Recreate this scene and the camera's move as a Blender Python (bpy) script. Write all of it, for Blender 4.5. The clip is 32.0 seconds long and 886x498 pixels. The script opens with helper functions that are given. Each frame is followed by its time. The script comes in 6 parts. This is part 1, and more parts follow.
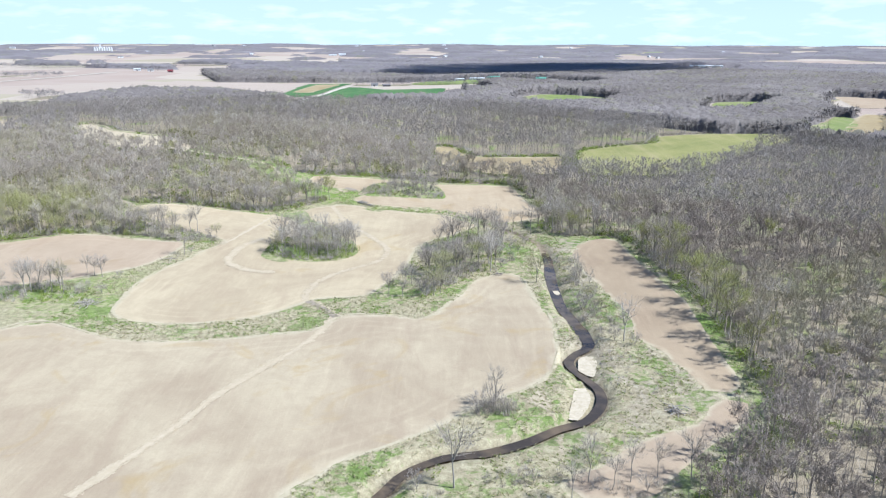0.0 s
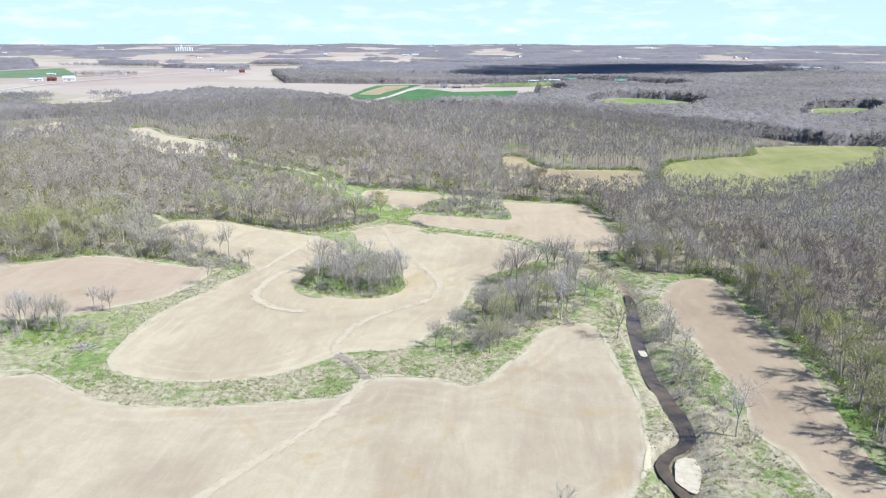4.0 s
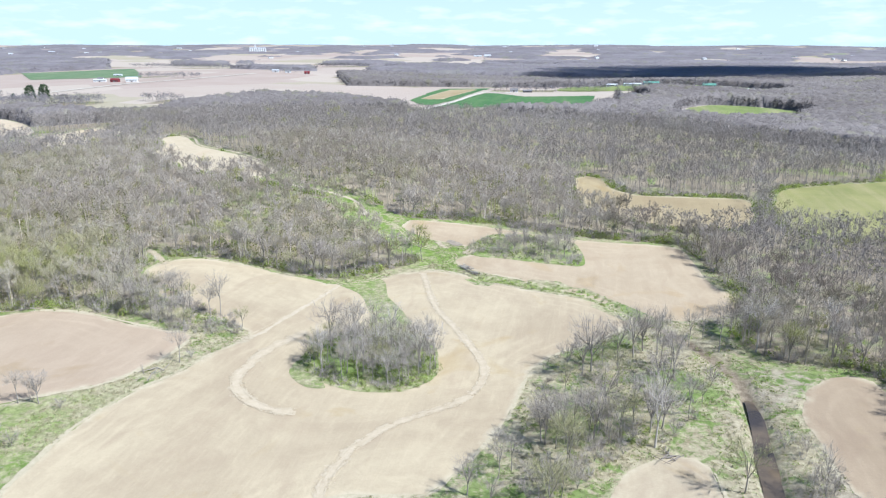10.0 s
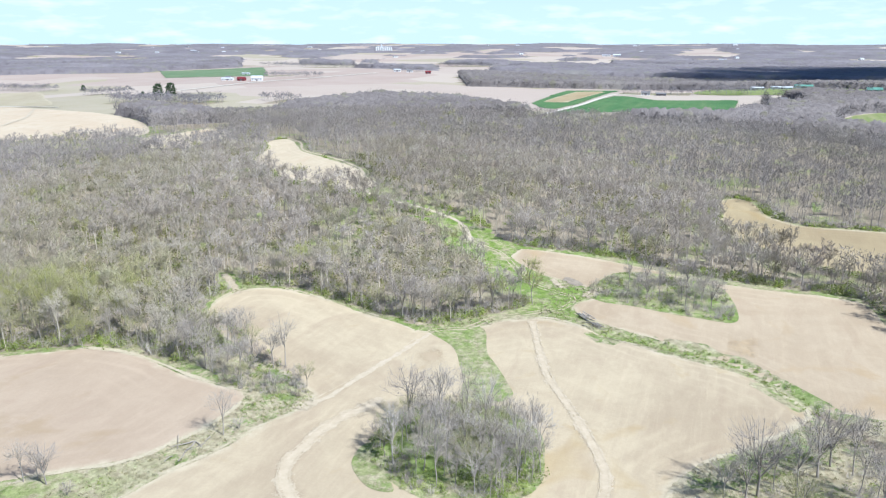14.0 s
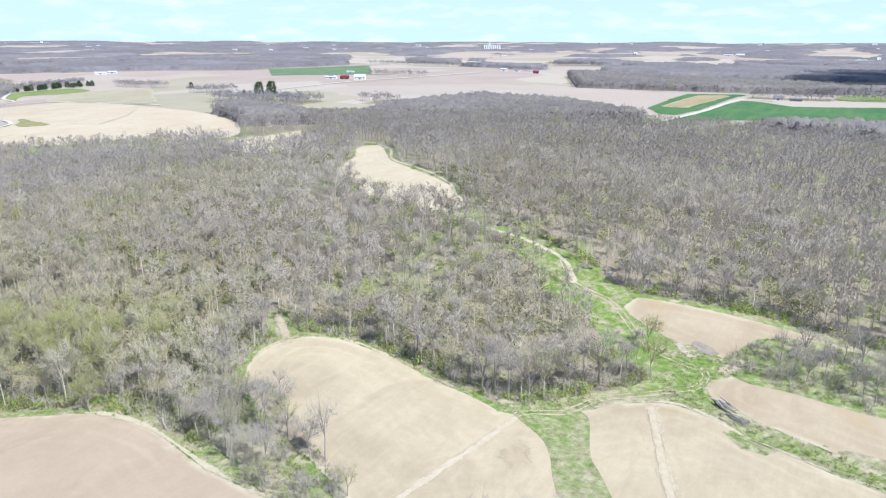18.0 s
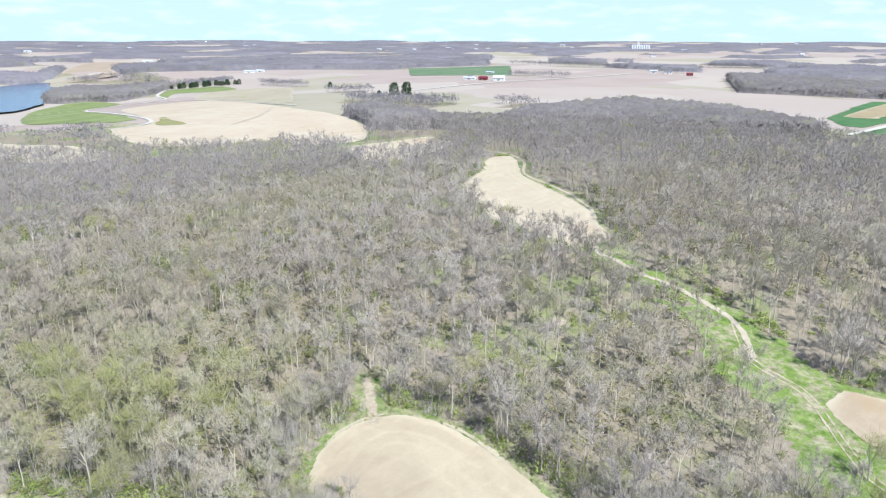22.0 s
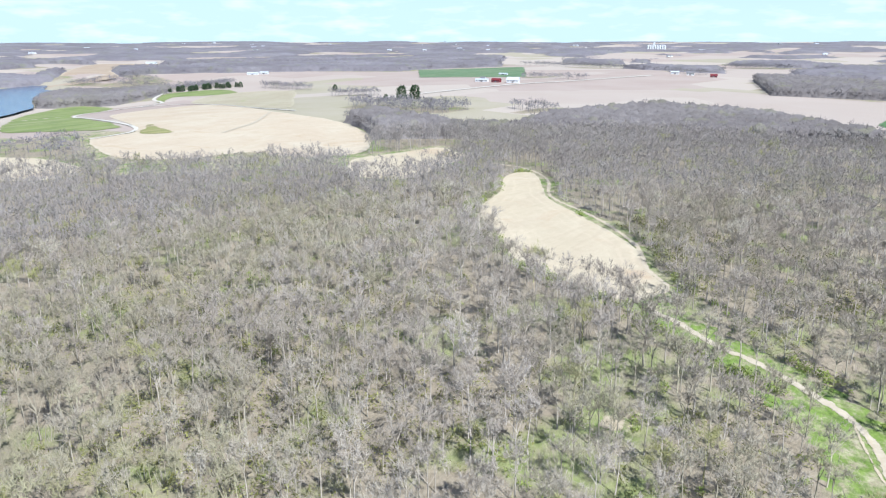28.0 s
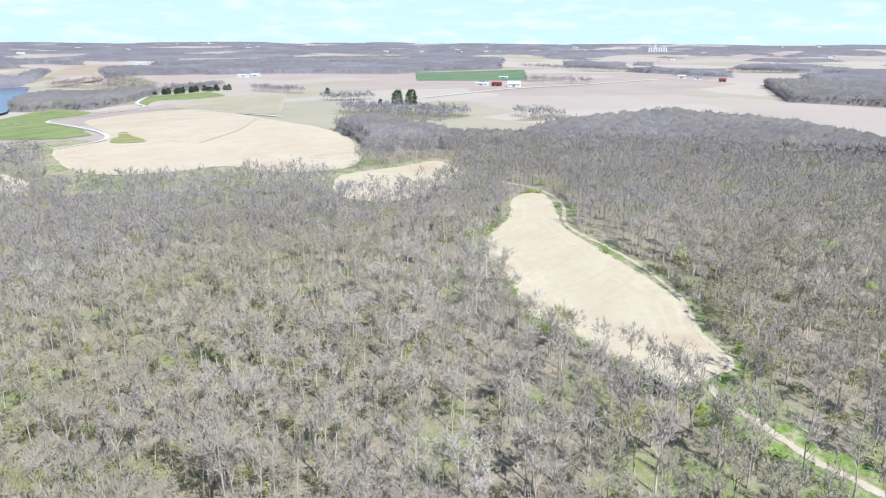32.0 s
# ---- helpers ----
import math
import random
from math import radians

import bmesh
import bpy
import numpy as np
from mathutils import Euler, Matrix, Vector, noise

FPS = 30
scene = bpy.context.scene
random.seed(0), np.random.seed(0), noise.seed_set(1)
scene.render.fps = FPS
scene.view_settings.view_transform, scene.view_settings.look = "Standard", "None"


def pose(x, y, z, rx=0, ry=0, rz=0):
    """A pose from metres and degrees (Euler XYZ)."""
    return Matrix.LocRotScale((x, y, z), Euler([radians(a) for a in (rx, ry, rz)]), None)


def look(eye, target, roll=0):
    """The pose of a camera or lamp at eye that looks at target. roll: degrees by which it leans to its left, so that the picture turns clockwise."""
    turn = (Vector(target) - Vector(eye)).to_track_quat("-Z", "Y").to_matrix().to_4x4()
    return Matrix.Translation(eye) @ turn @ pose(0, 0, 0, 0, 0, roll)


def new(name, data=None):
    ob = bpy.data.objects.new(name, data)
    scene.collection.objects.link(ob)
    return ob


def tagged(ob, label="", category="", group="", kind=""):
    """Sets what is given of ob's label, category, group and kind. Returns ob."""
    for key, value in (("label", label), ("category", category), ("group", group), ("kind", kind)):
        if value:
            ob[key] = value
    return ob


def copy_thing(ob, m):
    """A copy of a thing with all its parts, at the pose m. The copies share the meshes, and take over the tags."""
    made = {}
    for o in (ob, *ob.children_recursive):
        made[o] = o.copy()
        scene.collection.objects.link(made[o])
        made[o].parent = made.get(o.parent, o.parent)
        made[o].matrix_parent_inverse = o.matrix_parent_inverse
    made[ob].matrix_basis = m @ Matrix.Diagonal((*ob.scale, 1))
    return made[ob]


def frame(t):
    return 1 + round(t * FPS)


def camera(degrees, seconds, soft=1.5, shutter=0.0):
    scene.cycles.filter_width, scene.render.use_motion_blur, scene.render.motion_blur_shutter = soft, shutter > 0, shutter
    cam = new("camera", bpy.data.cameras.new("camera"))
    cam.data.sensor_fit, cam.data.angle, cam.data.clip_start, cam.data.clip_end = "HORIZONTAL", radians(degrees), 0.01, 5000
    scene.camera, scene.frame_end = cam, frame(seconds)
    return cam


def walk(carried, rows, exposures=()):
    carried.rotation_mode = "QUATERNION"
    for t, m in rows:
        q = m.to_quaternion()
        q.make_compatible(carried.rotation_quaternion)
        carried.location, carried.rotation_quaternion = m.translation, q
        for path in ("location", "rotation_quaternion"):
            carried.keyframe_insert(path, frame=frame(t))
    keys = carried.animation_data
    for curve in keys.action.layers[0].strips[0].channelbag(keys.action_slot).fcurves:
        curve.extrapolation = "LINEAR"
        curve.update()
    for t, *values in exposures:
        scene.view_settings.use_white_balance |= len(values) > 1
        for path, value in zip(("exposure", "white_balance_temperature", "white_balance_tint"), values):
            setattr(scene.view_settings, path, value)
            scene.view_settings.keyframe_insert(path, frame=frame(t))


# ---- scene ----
cam = camera(63.1, 32.0, soft=1.2)
KELVIN, TINT = 5750, 7
METRES, EYE, TILT, LEAN, TURN = 433.0, 100.0, 2.25, 2.35, 0.0
ROWS = [
    (0.0, 0.0, 0.0, 0.0, 0.83, -18.45, -2.49),
    (0.5, 0.0008, 0.016, -0.0006, 1.61, -18.5, -2.45),
    (1.0, 0.0015, 0.0323, -0.001, 2.41, -18.56, -2.42),
    (1.5, 0.0023, 0.0485, -0.0018, 3.55, -18.62, -2.36),
    (2.0, 0.003, 0.0647, -0.0025, 4.25, -18.63, -2.34),
    (2.5, 0.0036, 0.0808, -0.0032, 4.86, -18.65, -2.28),
    (3.0, 0.004, 0.0968, -0.0038, 5.61, -18.67, -2.25),
    (3.5, 0.0047, 0.113, -0.0043, 6.18, -18.68, -2.22),
    (5.5, 0.006, 0.1779, -0.0073, 7.54, -18.69, -2.12),
    (6.0, 0.0057, 0.1937, -0.008, 7.96, -18.69, -2.09),
    (6.5, 0.0055, 0.2096, -0.0087, 8.14, -18.69, -2.05),
    (7.0, 0.0052, 0.2255, -0.0092, 8.18, -18.69, -2.02),
    (7.5, 0.0047, 0.2416, -0.0099, 8.34, -18.69, -2.02),
    (8.0, 0.0039, 0.2583, -0.0107, 8.82, -18.73, -1.99),
    (8.5, 0.0027, 0.2754, -0.0115, 9.43, -18.75, -1.98),
    (9.0, 0.0012, 0.2922, -0.0122, 10.29, -18.77, -1.95),
    (9.5, -0.0002, 0.3087, -0.0131, 11.24, -18.8, -1.94),
    (10.0, -0.002, 0.3247, -0.0135, 12.3, -18.85, -1.91),
    (10.5, -0.0042, 0.3409, -0.0143, 13.3, -18.89, -1.86),
    (11.0, -0.0067, 0.3573, -0.0153, 15.01, -18.93, -1.77),
    (11.5, -0.0096, 0.3735, -0.0163, 16.8, -18.99, -1.65),
    (12.0, -0.013, 0.3897, -0.0171, 17.9, -19.02, -1.59),
    (12.5, -0.0169, 0.4058, -0.0179, 19.25, -19.08, -1.53),
    (13.0, -0.0209, 0.4217, -0.0188, 20.19, -19.11, -1.45),
    (13.5, -0.0251, 0.4374, -0.0197, 20.98, -19.14, -1.4),
    (14.0, -0.0296, 0.453, -0.0205, 21.9, -19.19, -1.35),
    (14.5, -0.0344, 0.4688, -0.0214, 22.95, -19.23, -1.29),
    (16.5, -0.0564, 0.5316, -0.0247, 26.6, -19.41, -1.16),
    (17.0, -0.0631, 0.5475, -0.0255, 27.87, -19.44, -1.12),
    (17.5, -0.07, 0.5633, -0.0264, 29.22, -19.47, -1.08),
    (18.0, -0.0773, 0.5788, -0.0273, 30.26, -19.5, -1.03),
    (18.5, -0.0849, 0.5941, -0.0283, 31.84, -19.53, -0.95),
    (19.0, -0.093, 0.6091, -0.0293, 33.37, -19.58, -0.89),
    (19.5, -0.1015, 0.6239, -0.0304, 34.41, -19.6, -0.85),
    (20.0, -0.1103, 0.6381, -0.0315, 35.97, -19.64, -0.77),
    (20.5, -0.1187, 0.6518, -0.0326, 37.44, -19.65, -0.66),
    (21.0, -0.1275, 0.6651, -0.0337, 38.47, -19.65, -0.58),
    (21.5, -0.1367, 0.6778, -0.0345, 40.11, -19.65, -0.47),
    (22.0, -0.1459, 0.6906, -0.0353, 41.19, -19.66, -0.39),
    (22.5, -0.1556, 0.703, -0.0358, 41.29, -19.65, -0.34),
    (23.0, -0.1653, 0.7152, -0.0364, 41.28, -19.61, -0.29),
    (23.5, -0.1754, 0.7269, -0.0368, 41.26, -19.56, -0.28),
    (24.0, -0.1842, 0.7368, -0.0375, 41.25, -19.59, -0.25),
    (24.5, -0.1917, 0.7452, -0.0382, 41.34, -19.55, -0.19),
    (25.0, -0.1985, 0.7526, -0.0392, 41.44, -19.56, -0.14),
    (25.5, -0.2048, 0.7596, -0.0403, 41.56, -19.54, -0.11),
    (27.5, -0.2353, 0.7925, -0.0456, 41.93, -19.62, -0.15),
    (28.0, -0.245, 0.8029, -0.0464, 42.01, -19.61, -0.19),
    (28.5, -0.2549, 0.8136, -0.047, 42.06, -19.58, -0.23),
    (29.0, -0.2653, 0.8246, -0.0474, 42.08, -19.55, -0.29),
    (29.5, -0.2759, 0.8359, -0.0481, 42.08, -19.55, -0.32),
    (30.0, -0.2861, 0.8469, -0.0488, 42.06, -19.52, -0.35),
    (30.5, -0.2971, 0.8588, -0.0497, 42.02, -19.51, -0.37),
    (31.0, -0.3083, 0.8708, -0.0507, 41.96, -19.5, -0.42),
    (31.5, -0.3195, 0.883, -0.0516, 41.9, -19.5, -0.44),
    (32.0, -0.3307, 0.8953, -0.0527, 41.84, -19.51, -0.46),
]
walk(cam, [(t, pose(0, 0, EYE, TILT, LEAN, TURN) @ pose(METRES * x, METRES * y, METRES * z, 90 + pitch, roll, yaw)) for t, x, y, z, yaw, pitch, roll in ROWS],
     exposures=[(0.0, 0.58, KELVIN, TINT), (32.0, 0.58, KELVIN, TINT)])


# ---- light ----
SUN_EL, SUN_AZ = 49.0, 104.0          # degrees above the horizon; degrees clockwise from the y axis
world = bpy.data.worlds.new("world")
scene.world = world
world.use_nodes = True
wn, wl = world.node_tree.nodes, world.node_tree.links
wn.clear()
sky = wn.new("ShaderNodeTexSky")
sky.sky_type, sky.sun_disc = "NISHITA", False
sky.sun_elevation, sky.sun_rotation = radians(SUN_EL), radians(SUN_AZ)
sky.air_density, sky.dust_density, sky.ozone_density = 1.0, 0.1, 3.0
wco = wn.new("ShaderNodeTexCoord")
wmap = wn.new("ShaderNodeMapping")
wmap.inputs["Scale"].default_value = (8.0, 8.0, 34.0)
wnoise = wn.new("ShaderNodeTexNoise")
wnoise.inputs["Scale"].default_value, wnoise.inputs["Detail"].default_value = 2.4, 6.0
wramp = wn.new("ShaderNodeMapRange")
wramp.inputs["From Min"].default_value, wramp.inputs["From Max"].default_value = 0.50, 0.78
wramp.inputs["To Min"].default_value, wramp.inputs["To Max"].default_value = 0.0, 1.0
wmix = wn.new("ShaderNodeMixRGB")
wmix.inputs["Color2"].default_value = (9.6, 10.4, 10.7, 1)
wveil = wn.new("ShaderNodeMixRGB")
wveil.inputs["Color2"].default_value = (6.95, 8.65, 9.3, 1)
wtint = wn.new("ShaderNodeMixRGB")
wtint.blend_type = "MULTIPLY"
wtint.inputs["Fac"].default_value = 1.0
wtint.inputs["Color2"].default_value = (0.85, 0.95, 1.08, 1)
wbg = wn.new("ShaderNodeBackground")
wbg.inputs["Strength"].default_value = 0.075
wout = wn.new("ShaderNodeOutputWorld")
wl.new(wco.outputs["Generated"], wmap.inputs["Vector"])
wl.new(wmap.outputs["Vector"], wnoise.inputs["Vector"])
wl.new(wnoise.outputs["Fac"], wramp.inputs["Value"])
wsep = wn.new("ShaderNodeSeparateXYZ")
wl.new(wco.outputs["Generated"], wsep.inputs["Vector"])
wlow = wn.new("ShaderNodeMapRange")
for key, value in (("From Min", 0.02), ("From Max", 0.22), ("To Min", 1.0), ("To Max", 0.0)):
    wlow.inputs[key].default_value = value
wl.new(wsep.outputs["Z"], wlow.inputs["Value"])
wmul = wn.new("ShaderNodeMath")
wmul.operation = "MULTIPLY"
wl.new(wramp.outputs["Result"], wmul.inputs[0])
wl.new(wlow.outputs["Result"], wmul.inputs[1])
wl.new(wlow.outputs["Result"], wveil.inputs["Fac"])
wl.new(wmul.outputs[0], wmix.inputs["Fac"])
wl.new(sky.outputs["Color"], wtint.inputs["Color1"])
wl.new(wtint.outputs["Color"], wveil.inputs["Color1"])
wl.new(wveil.outputs["Color"], wmix.inputs["Color1"])
wl.new(wmix.outputs["Color"], wbg.inputs["Color"])
wl.new(wbg.outputs["Background"], wout.inputs["Surface"])

sun_data = bpy.data.lights.new("sun", "SUN")
sun_data.energy, sun_data.angle, sun_data.color = 5.0, radians(0.55), (1.0, 0.975, 0.94)
sun = new("sun", sun_data)
SUN_DIR = Vector((math.sin(radians(SUN_AZ)) * math.cos(radians(SUN_EL)), math.cos(radians(SUN_AZ)) * math.cos(radians(SUN_EL)), math.sin(radians(SUN_EL))))
sun.matrix_world = look(SUN_DIR * 900, (0, 0, 0))


# ---- materials ----
class Nodes:
    """A material's node tree with short calls."""

    def __init__(self, name, rough=0.9, metal=0.0, spec=0.2):
        self.mat = bpy.data.materials.new(name)
        self.mat.use_nodes = True
        self.n, self.l = self.mat.node_tree.nodes, self.mat.node_tree.links
        self.bsdf = self.n["Principled BSDF"]
        self.bsdf.inputs["Roughness"].default_value = rough
        self.bsdf.inputs["Metallic"].default_value = metal
        self.bsdf.inputs["Specular IOR Level"].default_value = spec
        self.pos = self.n.new("ShaderNodeNewGeometry").outputs["Position"]

    def put(self, socket, value):
        if isinstance(value, bpy.types.NodeSocket):
            self.l.new(value, socket)
        else:
            socket.default_value = value

    def noise(self, scale, detail=4.0, rough=0.55, stretch=None, turn=0.0, distort=0.0):
        v = self.pos
        if stretch:
            m = self.n.new("ShaderNodeMapping")
            m.inputs["Scale"].default_value = stretch
            m.inputs["Rotation"].default_value = (0, 0, radians(turn))
            self.l.new(v, m.inputs["Vector"])
            v = m.outputs["Vector"]
        t = self.n.new("ShaderNodeTexNoise")
        t.inputs["Scale"].default_value, t.inputs["Detail"].default_value = scale, detail
        t.inputs["Roughness"].default_value, t.inputs["Distortion"].default_value = rough, distort
        self.l.new(v, t.inputs["Vector"])
        return t.outputs["Fac"]

    def span(self, v, a, b, lo=0.0, hi=1.0):
        m = self.n.new("ShaderNodeMapRange")
        self.put(m.inputs["Value"], v)
        for k, x in (("From Min", a), ("From Max", b), ("To Min", lo), ("To Max", hi)):
            m.inputs[k].default_value = x
        return m.outputs["Result"]

    def math(self, op, a, b):
        m = self.n.new("ShaderNodeMath")
        m.operation = op
        self.put(m.inputs[0], a), self.put(m.inputs[1], b)
        return m.outputs[0]

    def mix(self, f, a, b, how="MIX"):
        m = self.n.new("ShaderNodeMixRGB")
        m.blend_type = how
        self.put(m.inputs["Fac"], f)
        self.put(m.inputs["Color1"], (*a, 1) if isinstance(a, tuple) else a)
        self.put(m.inputs["Color2"], (*b, 1) if isinstance(b, tuple) else b)
        return m.outputs["Color"]

    def attr(self, name):
        a = self.n.new("ShaderNodeAttribute")
        a.attribute_name = name
        return a.outputs["Fac"]

    def both_sides(self, c, share):
        """Light from behind shows too: thin leaves let it through and it wraps round thin twigs."""
        t, mix = self.n.new("ShaderNodeBsdfTranslucent"), self.n.new("ShaderNodeMixShader")
        self.l.new(c, t.inputs["Color"])
        mix.inputs["Fac"].default_value = share
        self.l.new(self.bsdf.outputs[0], mix.inputs[1]), self.l.new(t.outputs[0], mix.inputs[2])
        self.l.new(mix.outputs[0], self.n["Material Output"].inputs["Surface"])
        return self

    def color(self, c):
        self.put(self.bsdf.inputs["Base Color"], (*c, 1) if isinstance(c, tuple) else c)
        return self

    def bump(self, h, dist=0.1, strength=0.5):
        b = self.n.new("ShaderNodeBump")
        b.inputs["Distance"].default_value, b.inputs["Strength"].default_value = dist, strength
        self.put(b.inputs["Height"], h)
        self.l.new(b.outputs["Normal"], self.bsdf.inputs["Normal"])
        return self

    def fray(self, edge, reach):
        """Cut the surface away in ragged bites where noise eats into the edge attribute."""
        out = self.n["Material Output"]
        tr, mx = self.n.new("ShaderNodeBsdfTransparent"), self.n.new("ShaderNodeMixShader")
        bite = self.math("ADD", self.math("MULTIPLY", self.noise(0.3, 3, 0.6), 0.6), self.math("MULTIPLY", self.noise(2.6, 3, 0.7), 0.4))
        cut = self.math("SUBTRACT", edge, self.span(bite, 0.3, 0.7, 0.0, reach))
        f = self.math("GREATER_THAN", cut, 0.0)
        self.l.new(f, mx.inputs["Fac"])
        self.l.new(tr.outputs[0], mx.inputs[1])
        self.l.new(self.bsdf.outputs[0], mx.inputs[2])
        self.l.new(mx.outputs[0], out.inputs["Surface"])
        return self


def soil(name, pale, dark, damp, turn, fray=0.3):
    """Dry tilled soil: broad pale and dark drifts, tillage streaks, residue mottles, crumbs, a few stains."""
    m = Nodes(name, 0.95, spec=0.1)
    broad = m.span(m.noise(0.015, 6, 0.62, distort=1.0), 0.38, 0.60)
    streak = m.span(m.noise(0.14, 6, 0.68, (1.0, 0.22, 1.0), turn, 0.6), 0.40, 0.66)
    mott = m.span(m.noise(0.11, 7, 0.72, distort=1.0), 0.42, 0.68)
    rows = m.span(m.noise(0.6, 2, 0.5, (1.0, 0.02, 1.0), turn + 6), 0.38, 0.62)
    crumb = m.span(m.noise(1.5, 6, 0.75), 0.3, 0.7)
    c = m.mix(broad, dark, pale)
    c = m.mix(m.math("MULTIPLY", streak, 0.26), c, tuple(min(1, v * 1.16) for v in pale))
    c = m.mix(m.math("MULTIPLY", mott, 0.30), c, tuple(v * 0.84 for v in dark))
    c = m.mix(m.span(rows, 0, 1, 0.0, 0.11), c, dark)
    swipe = m.span(m.noise(0.3, 5, 0.7, (1.0, 0.12, 1.0), turn + 50, 2.2), 0.52, 0.70)
    c = m.mix(m.math("MULTIPLY", swipe, 0.2), c, tuple(min(1, v * 1.2) for v in pale))
    wash = m.span(m.noise(0.045, 5, 0.65, (1.0, 0.4, 1.0), turn - 20, 1.4), 0.53, 0.66)
    c = m.mix(m.math("MULTIPLY", wash, 0.4), c, (dark[0] * 0.9, dark[1] * 0.86, dark[2] * 0.88))
    c = m.mix(m.span(crumb, 0, 1, 0.0, 0.2), c, tuple(v * 0.7 for v in dark))
    # headland passes follow the field's edge
    lap = m.math("SINE", m.math("ADD", m.math("MULTIPLY", m.attr("rim"), 1.35), m.math("MULTIPLY", m.noise(0.06, 4, 0.6), 9.0)), 0.0)
    band = m.math("MULTIPLY", m.span(m.attr("rim"), 4.0, 26.0, 1.0, 0.0), m.span(m.noise(0.05, 4, 0.65), 0.42, 0.62))
    c = m.mix(m.math("MULTIPLY", m.span(lap, 0.1, 1.0), m.math("MULTIPLY", band, 0.24)), c, tuple(min(1, v * 1.22) for v in pale))
    stain = m.span(m.noise(0.027, 4, 0.6, distort=1.5), 0.575, 0.70)
    c = m.mix(m.math("MULTIPLY", stain, 0.6), c, damp)
    rim = m.math("MULTIPLY", m.span(m.attr("edge"), 0.12, 0.42, 1.0, 0.0), m.span(m.noise(0.12, 4, 0.7), 0.38, 0.60, 0.0, 0.7))
    c = m.mix(rim, c, (0.53, 0.465, 0.335))
    m.color(c).bump(m.math("ADD", m.noise(1.1, 5, 0.65), m.math("MULTIPLY", rows, 0.15)), 0.2, 0.4)
    if fray:
        m.fray(m.attr("edge"), 0.15)
    return m.mat


M_SOIL = soil("soil_tan", (0.47, 0.392, 0.274), (0.362, 0.286, 0.2), (0.37, 0.265, 0.12), 38)
M_SOIL_PINK = soil("soil_pink", (0.425, 0.335, 0.242), (0.38, 0.292, 0.207), (0.33, 0.245, 0.15), -62)
M_SOIL_RUST = soil("soil_rust", (0.455, 0.366, 0.255), (0.385, 0.298, 0.2), (0.39, 0.285, 0.165), 70)
M_SOIL_GREY = soil("soil_grey", (0.495, 0.41, 0.279), (0.385, 0.307, 0.209), (0.38, 0.285, 0.15), -20)
M_SOIL_BROWN = soil("soil_brown", (0.40, 0.312, 0.215), (0.33, 0.252, 0.172), (0.36, 0.28, 0.17), 12)
M_SOIL_CREAM = soil("soil_cream", (0.555, 0.472, 0.338), (0.49, 0.406, 0.282), (0.46, 0.335, 0.22), -48)
M_SOIL_HILL = soil("soil_hill", (0.545, 0.463, 0.34), (0.50, 0.398, 0.28), (0.45, 0.335, 0.215), -48)
M_SOIL_OLIVE = soil("soil_olive", (0.43, 0.375, 0.265), (0.385, 0.33, 0.225), (0.33, 0.32, 0.17), 20)
M_SOIL_OCHRE = soil("soil_ochre", (0.39, 0.312, 0.185), (0.325, 0.255, 0.15), (0.35, 0.25, 0.11), 80)


def crop(name, light, deep, bare, turn):
    """A green crop or hay meadow with thin and yellowing patches."""
    m = Nodes(name, 0.9, spec=0.15)
    c = m.mix(m.span(m.noise(0.03, 5, 0.6, distort=0.5), 0.35, 0.65), deep, light)
    c = m.mix(m.span(m.noise(0.08, 4, 0.6, (1, 0.1, 1), turn), 0.45, 0.75, 0, 0.7), c, bare)
    c = m.mix(m.span(m.noise(1.2, 4, 0.7), 0.3, 0.7, 0, 0.3), c, tuple(v * 0.6 for v in deep))
    m.color(c).bump(m.noise(1.5, 4, 0.7), 0.3, 0.5)
    m.fray(m.attr("edge"), 0.4)
    return m.mat


M_MEADOW = crop("hay_meadow", (0.315, 0.298, 0.12), (0.225, 0.23, 0.085), (0.44, 0.36, 0.21), 60)
M_WHEAT = crop("winter_wheat", (0.10, 0.20, 0.075), (0.065, 0.15, 0.055), (0.17, 0.23, 0.10), 20)
M_TURF = crop("turf", (0.25, 0.295, 0.10), (0.18, 0.225, 0.075), (0.36, 0.33, 0.19), 10)
M_FARWHEAT = crop("thin_winter_wheat", (0.15, 0.225, 0.12), (0.115, 0.185, 0.09), (0.33, 0.33, 0.20), 15)

# verges and meadow, leaf litter under trees, patchwork of far farmland
g = Nodes("ground", 0.95, spec=0.1)
patch = g.span(g.noise(0.055, 6, 0.65, distort=0.8), 0.42, 0.60)
tuft = g.span(g.noise(0.45, 6, 0.75), 0.36, 0.64)
straw = g.mix(tuft, (0.255, 0.215, 0.135), (0.47, 0.415, 0.28))
green = g.mix(tuft, (0.085, 0.145, 0.03), (0.20, 0.28, 0.07))
sx = g.n.new("ShaderNodeSeparateXYZ")
g.l.new(g.pos, sx.inputs[0])
weeds = g.mix(g.math("MULTIPLY", g.span(g.noise(0.04, 4, 0.6, distort=1.0), 0.45, 0.58), g.span(sx.outputs["X"], 28, 50)), straw, g.mix(tuft, (0.26, 0.215, 0.155), (0.43, 0.375, 0.285)))
swath = g.math("ADD", g.math("MULTIPLY", g.noise(0.26, 7, 0.78, distort=0.5), 0.75), g.math("MULTIPLY", g.noise(0.033, 4, 0.6, distort=0.6), 0.55))
mead = g.mix(g.span(swath, 0.645, 0.71, 0, 0.9), weeds, green)
mead = g.mix(g.span(patch, 0, 1, 0, 0.3), mead, straw)
